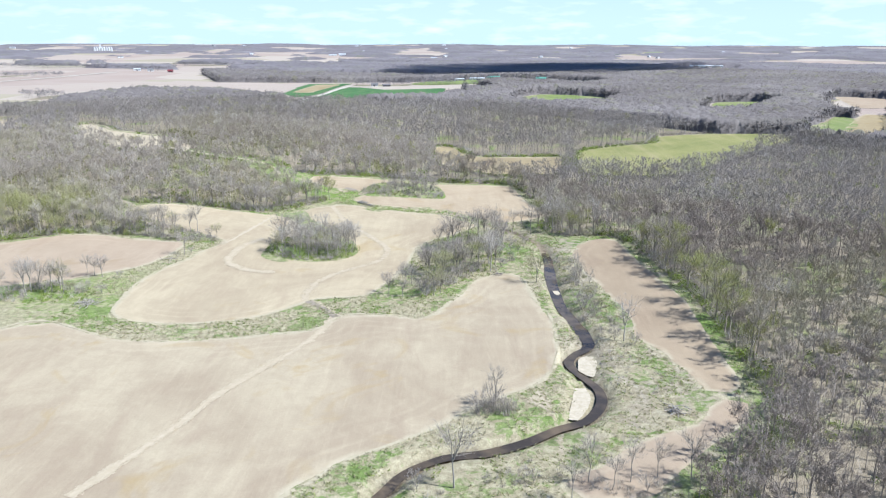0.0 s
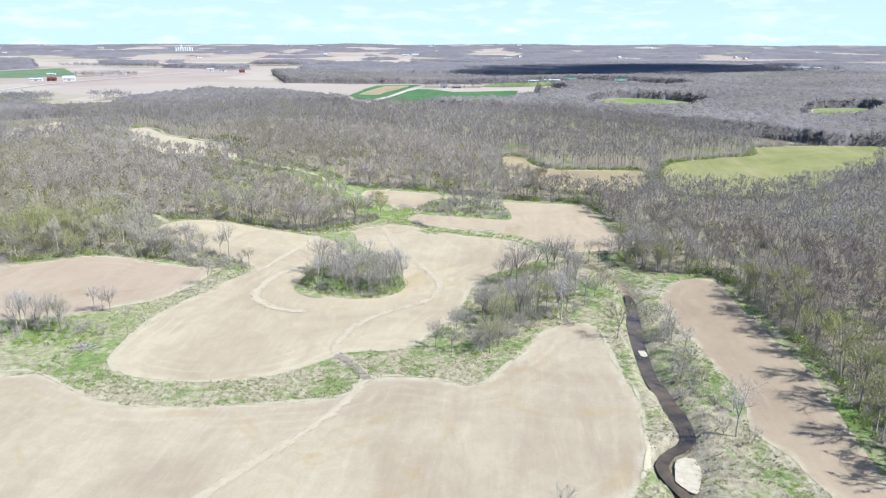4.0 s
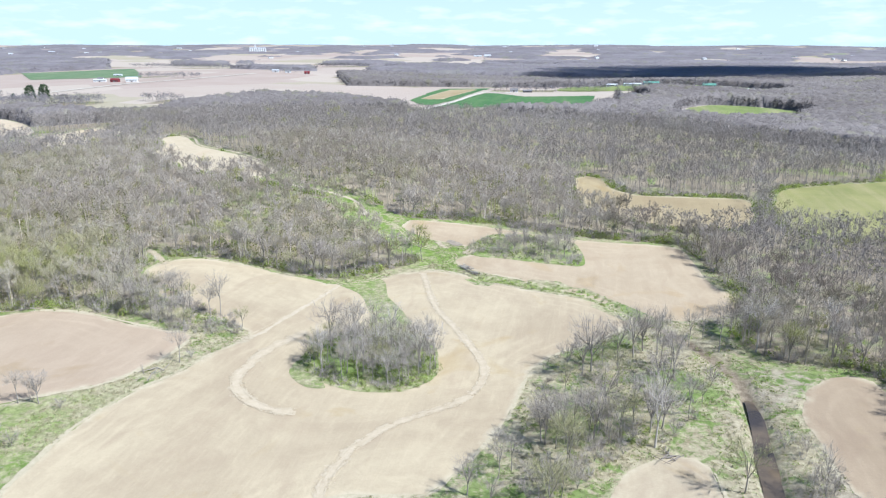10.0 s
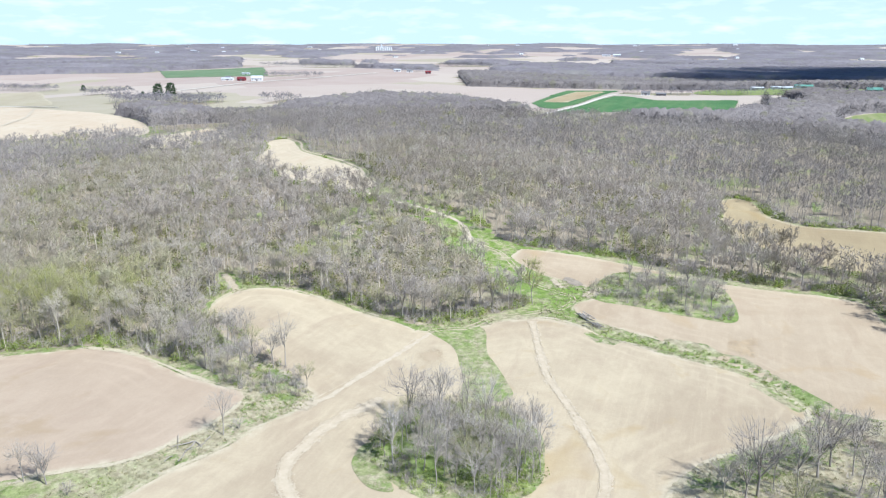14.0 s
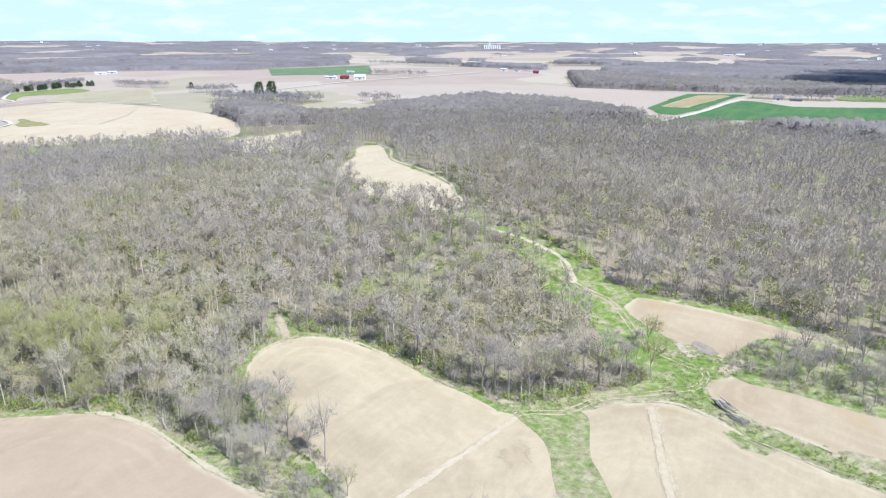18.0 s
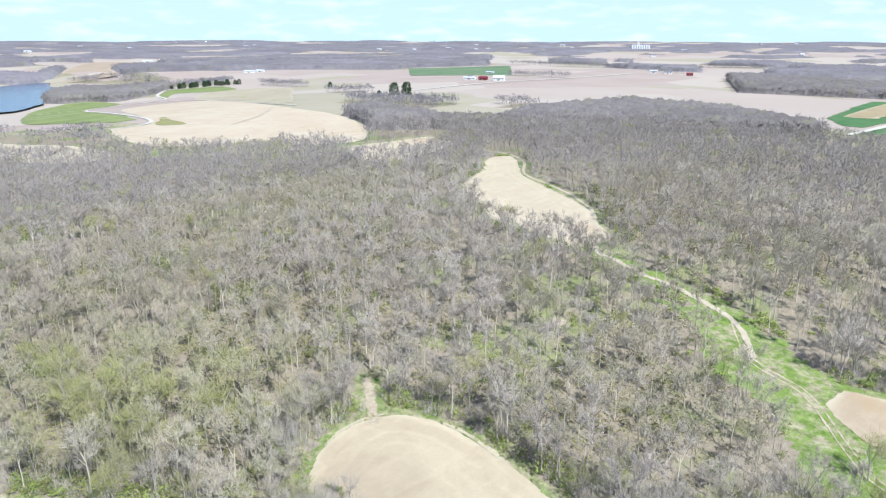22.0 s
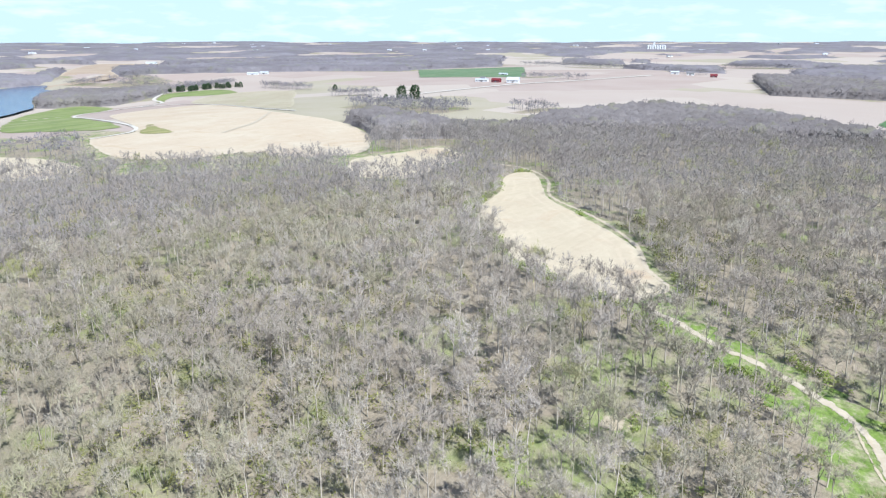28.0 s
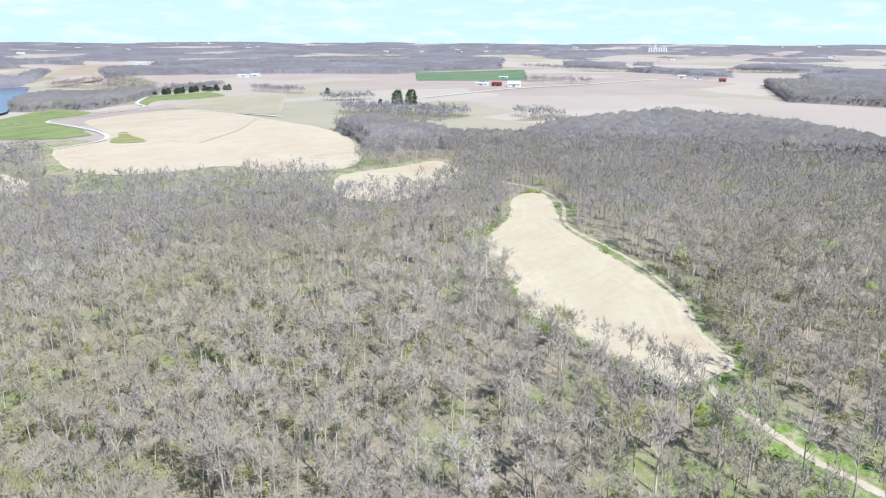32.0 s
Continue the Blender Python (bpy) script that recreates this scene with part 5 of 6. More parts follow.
canopy("woods", 15.0, 24.0, (2300, 4720), 8.5, M_FARWOODS_HAZED, "far bare woodland along the skyline", 25, 0.22, 1.5, 4.0, 0.35, rim_share=0.25)
# copses and tree rows out on the farmland
q = np.random.default_rng(77)
cx, cy = [], []
for mx_, my_, a_, b_ in CLUMPS:
    x, y = lattice(mx_ - a_, mx_ + a_, my_ - b_, my_ + b_, 6.6 if a_ < 120 else 9.0, int(abs(mx_)))
    k = ((x - mx_) / a_) ** 2 + ((y - my_) / b_) ** 2 + q.normal(0, 0.12, len(x)) < 1
    cx.append(x[k]), cy.append(y[k])
for ring in (G_YARD,):
    x, y = lattice(-70, 262, 1300, 1492, 17.0, 80)
    k = inside(x, y, np.array(ring, float)) & (q.random(len(x)) < 0.4)
    cx.append(x[k]), cy.append(y[k])
x, y = lattice(-1000, -600, 380, 650, 10.5, 79)
k = (noisy(x, y, 60.0, 5.0) > -0.15) & in_view(x, y)
cx.append(x[k]), cy.append(y[k])
x, y = np.concatenate(cx), np.concatenate(cy)
k = wooded(x, y) | inside(x, y, np.array(G_YARD, float))
x, y = x[k], y[k]
size = q.uniform(0.5, 0.9, len(x))
scatter("woods", BORDER, x, y, height(x, y), q.uniform(0, 6.28, len(x)), size * q.uniform(0.9, 1.3, len(x)), size, tree_mood(x, y, 78, 0.4), M_FARWOODS_HAZED, "bare copses and tree rows out on the farmland", "woods")


# ---- single trees, with trunk, limbs and crown ----
def shade(data, tone, bud):
    n = len(data.vertices)
    for key, v in (("tone", tone), ("bud", bud)):
        data.attributes.new(key, "FLOAT", "POINT").data.foreach_set("value", np.full(n, v, np.float32))
    return data


def single_tree(rs, h, rad, leaders, limbs, twigs, fork, trunk_r, tone, bud, label, group, twig_w=0.055):
    """A tree as a thing: an empty at its foot that carries trunk, main limbs and crown."""
    foot = new("tree")
    foot.empty_display_size = 0.5
    t, big, spray = bare_tree(rs, h, rad, leaders, limbs, twigs, 5, fork, twig_w, 0.12 * h + 0.4, trunk_r, 2)
    part("trunk", shade(mesh_of("trunk", *t, M_TRUNK), tone, bud), foot)
    for v, f in big:
        part("limb", shade(mesh_of("limb", v, f, M_TRUNK), tone, bud), foot)
    part("crown", shade(mesh_of("crown", *spray, M_TWIGS), tone * 0.9, bud), foot)
    return tagged(foot, label, "tree", group)


rs = np.random.default_rng(31)
KINDS = {}
for kind, n, spec, label in (
        ("ash", 4, (15.0, 3.6, 3, 5, 700, 0.40, 0.20, 0.66, 0.06), "slender bare grey tree"),
        ("oak", 3, (15.5, 5.8, 5, 6, 1000, 0.28, 0.30, 0.52, 0.0), "grey spreading bare tree with crooked limbs"),
        ("pale", 2, (17.0, 4.8, 4, 5, 560, 0.34, 0.28, 1.0, 0.0), "white-barked bare tree with pale limbs"),
        ("bud", 3, (12.5, 4.4, 4, 5, 900, 0.30, 0.22, 0.5, 0.7), "tree hazed yellow-green with opening buds"),
        ("leafing", 3, (16.0, 5.0, 4, 6, 1500, 0.36, 0.24, 0.85, 0.95), "pale-trunked tree hazed yellow-green with young leaves"),
        ("thicket", 3, (6.5, 3.6, 6, 4, 700, 0.08, 0.09, 0.66, 0.02), "low grey thicket of bare stems")):
    KINDS[kind] = [spec, label, [None] * n, 0]


def grow(kind, x, y, where, group, size=1.0):
    """Set one tree of a kind at (x, y)."""
    spec, label, pool, count = KINDS[kind]
    KINDS[kind][3] += 1
    k = count % len(pool)
    z = float(height(np.array([x]), np.array([y]))[0])
    s = size * rs.uniform(0.85, 1.15)
    m = pose(x, y, z, 0, 0, rs.uniform(0, 360)) @ Matrix.Diagonal((s * rs.uniform(0.9, 1.15), s, s, 1))
    text = label + " " + where
    if pool[k] is None:
        pool[k] = single_tree(rs, *spec, text, group)
        ob = pool[k]
        ob.matrix_basis = m
        ob["first"] = 1
    else:
        src_scale = pool[k].scale.copy()
        pool[k].scale = (1, 1, 1)
        ob = copy_thing(pool[k], m)
        pool[k].scale = src_scale
        tagged(ob, text, group=group)
    return ob


def fill(ring, n, kinds, where, group, inset=1.5, size=(0.8, 1.1)):
    """Scatter n trees inside a ring, no two closer than 3 m."""
    ring = catmull(ring, True, 4)
    made, tries = [], 0
    while len(made) < n and tries < 4000:
        tries += 1
        x, y = rs.uniform(ring[:, 0].min(), ring[:, 0].max()), rs.uniform(ring[:, 1].min(), ring[:, 1].max())
        if signed(np.array([x]), np.array([y]), ring)[0] < inset or any((x - a) ** 2 + (y - b) ** 2 < 9 for a, b in made):
            continue
        made.append((x, y))
        grow(kinds[len(made) % len(kinds)], x, y, where, group, rs.uniform(*size))


# the grove in the field, the strip by the ditch, the hedgerow, the trees on the bank
for kind, x, y, s in (("oak", -86, 355, 0.95), ("ash", -80, 361, 1.0), ("ash", -74, 367, 1.0), ("oak", -88, 341, 0.6)):
    grow(kind, x, y, "in the grove", "trees of the grove", s)
fill([(-86, 336), (-88, 345), (-81, 359), (-62, 365), (-51, 357), (-47, 343), (-55, 333), (-70, 331)], 58, ("ash", "pale", "ash", "bud", "ash"), "in the grove", "trees of the grove", 0.3, (0.6, 0.9))
fill([(-50, 470), (-46, 490), (-30, 496), (-15, 492), (-10, 478), (-18, 467), (-36, 467)], 24, ("ash", "thicket", "ash", "oak"), "beside the ditch", "trees by the ditch", 0.3, (0.5, 0.8))
fill(HEDGEROW, 26, ("ash", "thicket", "ash", "bud", "ash"), "in the hedgerow", "trees of the hedgerow", 0.3, (0.6, 0.95))
fill([(-12, 308), (-14, 335), (-8, 352), (8, 372), (24, 378), (32, 350), (26, 322), (10, 312)], 32, ("oak", "ash", "oak", "bud", "ash", "thicket"), "on the creek bank", "trees on the creek bank", 0.5, (0.75, 1.1))
fill([(-8, 272), (-3, 286), (6, 300), (14, 312), (4, 318), (-8, 300), (-14, 284)], 18, ("thicket", "bud", "thicket"), "on the grassy bank", "trees on the creek bank", 0.3, (0.75, 1.1))
for kind, x, y, s in (("oak", 1, 357, 1.2), ("oak", 14.5, 370, 1.1), ("pale", 18, 314, 1.05), ("oak", -10, 310, 0.85), ("thicket", 37, 352, 1.0), ("thicket", 55, 317, 0.8), ("thicket", 55, 304, 0.8), ("ash", 34, 386, 0.9), ("ash", 43, 380, 0.95), ("pale", 55, 382, 1.0), ("ash", 66, 384, 1.05), ("pale", 79, 389, 1.05), ("ash", 69, 376, 0.9), ("ash", 55, 295, 0.6), ("ash", -21, 300, 0.6), ("oak", -26, 284, 0.65), ("ash", -20, 292, 0.85), ("ash", -17, 296, 0.7), ("oak", -10, 318, 0.8),
                      ("ash", 39, 391, 0.8), ("ash", 58, 392, 0.8), ("bud", 37, 297, 1.0), ("bud", 33, 342, 0.6), ("ash", 24, 384, 0.8), ("oak", -20, 281, 0.5)):
    grow(kind, x, y, "on the creek bank", "trees on the creek bank", s)
for kind, x, y, s in (("ash", 1, 148, 1.15), ("thicket", 12, 186, 1.0), ("ash", 13, 189, 0.75), ("thicket", 8, 183, 0.9), ("thicket", 16, 184, 0.8), ("pale", 60, 232, 0.9), ("thicket", 57, 233, 0.8), ("thicket", 52, 264, 0.9), ("bud", 54, 270, 0.5),
                      ("ash", 57, 284, 0.65), ("ash", 55, 300, 0.7), ("thicket", 54, 296, 0.9), ("thicket", 57, 276, 0.8), ("bud", 58, 262, 0.45), ("thicket", 50, 318, 0.8), ("thicket", 63, 246, 0.7), ("thicket", 63, 228, 0.7),
                      ("ash", 33, 150, 0.75), ("ash", 43, 150, 0.7), ("ash", 50, 152, 0.75), ("ash", 38, 147, 0.7), ("thicket", 36, 162, 0.7), ("ash", 58, 152, 0.85), ("ash", 28, 143, 0.8), ("thicket", 20, 150, 0.6), ("thicket", -8, 147, 0.7), ("thicket", 46, 146, 0.9)):
    grow(kind, x, y, "near the creek", "trees along the creek", s)
for kind, x, y, s in (("ash", -128, 330, 0.95), ("ash", -163.5, 277, 1.05), ("ash", -158, 276, 0.8), ("pale", -172, 277, 0.85), ("ash", -157.5, 295.5, 0.75), ("oak", -152, 297, 0.65), ("ash", -171, 272, 0.85), ("bud", -162, 281, 0.85), ("ash", -156, 298, 0.5), ("ash", -168, 277, 0.8), ("thicket", -165, 275, 0.8), ("thicket", -150, 278, 0.7),
                      ("thicket", -143, 277, 0.8), ("thicket", -176, 268, 0.9), ("ash", -180, 270, 0.8), ("bud", -186, 276, 0.7), ("thicket", -144, 296, 0.5), ("thicket", -172, 282, 0.8), ("bud", -155, 276, 0.45), ("oak", -178, 282, 0.7), ("thicket", -126, 334, 0.5)):
    grow(kind, x, y, "in the grassy swale", "trees in the swale", s)
for kind, x, y, s in (("leafing", -246, 362, 0.95), ("leafing", -234, 358, 1.05), ("leafing", -225, 362, 1.1), ("leafing", -214, 358, 1.0), ("leafing", -206, 362, 1.05), ("leafing", -198, 368, 0.9), ("leafing", -219, 372, 1.0),
                      ("leafing", -232, 371, 0.9), ("leafing", -195, 382, 0.85), ("leafing", -207, 378, 0.9), ("leafing", -258, 366, 0.9), ("leafing", -268, 362, 0.85), ("leafing", -243, 376, 0.85), ("leafing", -200, 352, 0.7)):
    grow(kind, x, y, "at the woods' edge", "leafing trees at the woods' edge", s)
for x, y, s in ((96, 232, 0.8), (97, 248, 0.9), (99, 266, 0.85), (98, 284, 0.9), (97, 300, 0.8), (99, 318, 0.85), (95, 338, 0.75), (96, 214, 0.7), (64, 376, 0.7), (52, 404, 0.7), (-84, 470, 0.55), (-78, 452, 0.6), (-90, 440, 0.6), (-98, 432, 0.65)):
    grow("leafing", x, y, "beside the field", "leafing trees at the woods' edge", s * 1.3)
grow("pale", 115, 241, "among brown oaks", "trees at the woods' edge", 1.05)
for kind, x, y, s in (("pale", 62, 396, 0.9), ("ash", 70, 404, 1.1), ("pale", 80, 418, 0.85), ("ash", 58, 420, 1.1), ("ash", 75, 432, 1.15), ("leafing", 66, 412, 0.8), ("pale", 92, 400, 0.9), ("ash", 86, 386, 1.0), ("ash", 64, 446, 1.1), ("ash", 52, 388, 0.95)):
    grow(kind, x, y, "near the creek's head", "trees at the creek's head", s)
# the front row of the woods
edge_ring = np.array(OPEN)[3:40]
front = catmull(edge_ring, False, 8.0)
for k, (x, y) in enumerate(front):
    j = min(k + 1, len(front) - 1)
    d = front[j] - front[max(k - 1, 0)]
    d = d / max(np.hypot(*d), 1e-6)
    for off in ((2.5, 8.0) if k % 3 == 0 else (3.5,)):
        px, py = x - d[1] * off + rs.uniform(-2, 2), y + d[0] * off + rs.uniform(-2, 2)
        if not wooded(np.array([px]), np.array([py]), 1.5)[0]:
            continue
        grow("bud" if px < -195 and py < 400 and k % 3 else ("ash", "ash", "oak", "bud", "ash", "pale")[(k * 2 + int(off > 5)) % 6 if k % 5 else 3], px, py, "at the woods' edge", "trees at the woods' edge", rs.uniform(0.7, 1.0))


# ---- undergrowth ----
def clump(rs, r, h, n, leaf):
    """A leafy bush: many small leaves on a rough dome."""
    d = rs.normal(0, 1, (n, 3))
    d[:, 2] = np.abs(d[:, 2])
    d /= np.linalg.norm(d, axis=1)[:, None]
    c = d * rs.uniform(0.45, 1.0, n)[:, None] * np.array([r, r, h])
    a, b = rs.normal(0, leaf, (n, 3)), rs.normal(0, leaf, (n, 3))
    v = np.stack([c, c + a, c + b], 1).reshape(-1, 3)
    return v, np.arange(n * 3).reshape(-1, 3)


BUSH = [clump(rs, 1.5, 1.9, 66, 0.25) for k in range(6)]
TUFT = [slivers(rs.normal(0, 0.35, (9, 3)) * np.array([1, 1, 0]), rs.normal(0, 0.45, (9, 3)) * np.array([1, 1, 0.2]) + np.array([0, 0, 0.75]), np.full(9, 0.16), rs) for k in range(5)]


def bushes(name, x, y, mat, templates, label, category, seed, size=(0.6, 1.3), tone=0.5):
    q = np.random.default_rng(seed)
    s = q.uniform(*size, len(x))
    t = np.clip(tone + 0.6 * noisy(x, y, 14.0, 5.0) + q.normal(0, 0.2, len(x)), 0, 1)
    print(name, len(x))
    scatter(name, templates, x, y, height(x, y) + 0.1, q.uniform(0, 6.28, len(x)), s, s * q.uniform(0.7, 1.1, len(x)), {"tone": t}, mat, label, category)


x, y = lattice(-420, 330, 90, 600, 3.1, 51)
k = in_view(x, y) & wooded(x, y, 0.0)
x, y = x[k], y[k]
rim = -signed(x, y, OPEN)
k = noisy(x, y, 26.0, 8.0) + 0.85 * np.exp(-np.clip(rim, 0, None) / 6.0) + np.random.default_rng(5).normal(0, 0.12, len(x)) > 0.44
bushes("undergrowth", x[k], y[k], M_BUSH, BUSH, "fresh green undergrowth beneath the bare trees", "undergrowth", 52, (0.5, 1.15))
# vivid shrubs skirting the woods, where light comes in from the fields
x, y = lattice(-420, 200, 90, 760, 2.0, 53)
k = in_view(x, y) & wooded(x, y, -0.5)
x, y = x[k], y[k]
rim = -signed(x, y, OPEN)
for ring in (FIELD_RINGS[6], FIELD_RINGS[10], FIELD_RINGS[11]):
    rim = np.minimum(rim, np.where((np.abs(x - ring[:, 0].mean()) < 160) & (np.abs(y - ring[:, 1].mean()) < 160), -signed(x, y, ring), 99))
low = (x > -430) & (x < 0) & (y > 400) & (y < 540)
rim[low] = np.minimum(rim[low], near_line(x[low], y[low], LANES[0]) - 6)
k = (rim < 6.5) & (noisy(x, y, 16.0, 2.2) + np.random.default_rng(54).normal(0, 0.2, len(x)) > -0.12 + 0.05 * rim)
bushes("undergrowth", x[k], y[k], M_BUSH, BUSH, "bright green shrubs skirting the woods", "undergrowth", 55, (0.6, 1.6), 0.7)
# young trees and vines in leaf below the bare crowns, in drifts
SAPLING = [clump(rs, 2.3, 4.4, 46, 0.33) for k in range(6)]
x, y = lattice(-440, 10, 330, 640, 4.2, 57)
k = in_view(x, y) & wooded(x, y, 1.0)
x, y = x[k], y[k]
k = noisy(x, y, 48.0, 3.7) + np.random.default_rng(58).normal(0, 0.16, len(x)) + 0.6 * np.exp(-((x + 235) ** 2 + (y - 372) ** 2) / 4200.0) > 0.02
bushes("undergrowth", x[k], y[k], M_LEAFING, SAPLING, "yellow-green saplings coming into leaf under bare trees", "undergrowth", 59, (0.6, 1.35), 0.55)
x, y = lattice(-330, 130, 120, 540, 3.6, 67)
k = in_view(x, y) & wooded(x, y, 0.5)
x, y = x[k], y[k]
k = (-signed(x, y, OPEN) < 12) & (noisy(x, y, 22.0, 6.6) + np.random.default_rng(68).normal(0, 0.2, len(x)) > 0.06)
bushes("undergrowth", x[k], y[k], M_LEAFING, SAPLING, "pale green saplings in young leaf at the woods' edge", "undergrowth", 69, (0.4, 1.0), 0.55)
for n, (ring, gap, seed, need) in enumerate(((GROVE, 1.9, 61, -0.16), (ISLAND, 2.3, 62, 0.1), (HEDGEROW, 2.3, 63, 0.05), (BANK, 2.6, 64, 0.15), ([(-190, 262), (-175, 288), (-156, 286), (-140, 272), (-150, 266)], 2.6, 65, 0.0), ([(-16, 274), (-4, 286), (10, 306), (0, 312), (-12, 290)], 2.4, 66, 0.0))):
    r = catmull(ring, True, 4)
    x, y = lattice(r[:, 0].min(), r[:, 0].max(), r[:, 1].min(), r[:, 1].max(), gap, seed)
    k = (signed(x, y, r) > (0.2 if n == 0 else 1.0)) & (noisy(x, y, 12.0, 3.0 + n) > need)
    if k.any():
        bushes("undergrowth", x[k], y[k], M_BUSH, BUSH, "dense green shrubs under the trees", "undergrowth", seed + 10, (0.4, 0.85), 0.45)
x, y = lattice(-66, -44, 330, 354, 2.4, 74)
k = inside(x, y, catmull([(-66, 332), (-54, 333), (-47, 339), (-47, 350), (-53, 353), (-56, 344)], True, 4))
bushes("undergrowth", x[k], y[k], M_BUSH, SAPLING, "fresh green saplings at the sunny side of the grove", "undergrowth", 75, (0.45, 0.85), 0.4)
hl = catmull(np.array(CREEK)[np.array(CREEK)[:, 1] > 348], False, 1.6)
hl = hl[::2] + rs.normal(0, 3.2, (len(hl[::2]), 2))
bushes("undergrowth", hl[:, 0], hl[:, 1], M_BUSH, BUSH, "green brush over the narrow headwater", "undergrowth", 73, (0.5, 1.0), 0.4)
# bare brushwood: thin grey stems that skirt the woods and fill the thickets
def stems(rs, n, h, r):
    a = rs.uniform(0, 6.28, n)
    base = np.stack([np.cos(a), np.sin(a), np.zeros(n)], 1) * (r * 0.4 * rs.uniform(0, 1, n))[:, None]
    tip = base + np.stack([np.cos(a) * r * rs.uniform(0, 1, n), np.sin(a) * r * rs.uniform(0, 1, n), h * rs.uniform(0.4, 1.0, n)], 1)
    return slivers(base, tip, rs.uniform(0.05, 0.1, n), rs)


BRUSH = [stems(rs, 40, 3.6, 2.0) for k in range(6)]
POLE = [stems(rs, 9, 6.5, 1.8) for k in range(6)]


def brush(x, y, label, seed, size=(0.6, 1.3), templates=BRUSH, tone=0.5):
    q = np.random.default_rng(seed)
    s = q.uniform(*size, len(x))
    t = np.clip(tone + 0.4 * noisy(x, y, 20.0, 5.5) + q.normal(0, 0.2, len(x)), 0, 1)
    b = np.clip(0.35 * noisy(x, y, 30.0, 9.5) + q.normal(0, 0.1, len(x)), 0, 1)
    print("brush", len(x))
    scatter("brushwood", templates, x, y, height(x, y) - 0.1, q.uniform(0, 6.28, len(x)), s, s * q.uniform(0.7, 1.2, len(x)), {"tone": t, "bud": b}, M_TWIGS, label, "brushwood")


x, y = lattice(-330, 160, 90, 560, 2.2, 91)
k = in_view(x, y) & inside(x, y, OPEN) == False
x, y = x[k], y[k]
k = (signed(x, y, OPEN) > -11) & wooded(x, y, 0.5)
brush(x[k], y[k], "grey brushwood skirting the woods", 92, (0.6, 1.3), tone=0.75)
x, y = lattice(-420, 340, 500, 780, 3.0, 93)
k = in_view(x, y) & wooded(x, y, 0.5)
x, y = x[k], y[k]
rim = np.full(len(x), 99.0)
for ring in (FIELD_RINGS[6], FIELD_RINGS[10], FIELD_RINGS[11]):
    rim = np.minimum(rim, -signed(x, y, ring))
brush(x[rim < 9], y[rim < 9], "grey brushwood at the edge of the upper fields", 94, (0.8, 1.5), tone=0.6)
x, y = lattice(-430, 330, 100, 640, 4.5, 95)
k = in_view(x, y) & wooded(x, y, 2.0)
brush(x[k], y[k], "thin bare saplings under the forest trees", 96, (0.7, 1.4), POLE, 0.6)
for n, (ring, gap, seed) in enumerate(((GROVE, 2.1, 101), (ISLAND, 2.0, 102), (HEDGEROW, 1.8, 103), ([(-14, 308), (-16, 335), (-10, 355), (6, 374), (24, 382), (34, 352), (28, 322), (10, 310)], 3.6, 104), ([(-190, 262), (-175, 288), (-156, 286), (-150, 272)], 2.2, 105),
                                       ([(-14, 276), (-2, 290), (10, 306), (0, 312), (-12, 292)], 2.0, 106), ([(5, 179), (10, 192), (18, 190), (20, 181)], 1.5, 107), ([(47, 200), (50, 232), (62, 222), (70, 204), (66, 192), (54, 184)], 2.6, 108),
                                       ([(50, 240), (49, 300), (54, 330), (57, 300), (62, 260), (60, 240)], 2.4, 109), ([(-8, 142), (6, 152), (20, 160), (34, 152), (56, 150), (44, 128), (0, 128)], 1.8, 110))):
    r = catmull(ring, True, 4)
    x, y = lattice(r[:, 0].min(), r[:, 0].max(), r[:, 1].min(), r[:, 1].max(), gap, seed)
    k = (signed(x, y, r) > 1.2) & (noisy(x, y, 10.0, 2.0 + n) > -0.12)
    low = 0.45 if n == 7 else 0.7 if n == 9 else 1.0
    brush(x[k], y[k], "tangle of bare grey shrubs", seed + 20, (0.5 * low, 1.15 * low), tone=0.68)
# ditch banks
dl = catmull(DITCH, False, 2.2)
dl = np.vstack([dl + np.array([1.8, 1.2]), dl - np.array([1.8, 1.2]), dl[::2] + np.array([-0.5, 2.8])]) + rs.normal(0, 0.7, (len(dl) * 2 + len(dl[::2]), 2))
bushes("undergrowth", dl[:, 0], dl[:, 1], M_BUSH, BUSH, "low green brush along the ditch", "undergrowth", 71, (0.3, 0.7), 0.45)
# dry grass on the open strips
x, y = lattice(-200, 95, 140, 480, 1.6, 81)
k = in_view(x, y) & inside(x, y, OPEN) & (near_line(x, y, CREEK) > 3.2)
for ring in FIELD_RINGS[:6]:
    k &= signed(x, y, ring) < -0.3
k &= noisy(x, y, 18.0, 6.0) > -0.25
x, y = x[k], y[k]
bushes("dry_grass", x, y, M_STRAW, TUFT, "tall dry straw-coloured grass on the banks", "grass", 82, (0.4, 0.95), 0.75)
k = noisy(x, y, 9.0, 4.4) > 0.12
bushes("green_grass", x[k] + 0.7, y[k] - 0.4, M_BUSH, TUFT, "fresh green tufts among the dry grass", "grass", 83, (0.4, 0.9), 0.35)


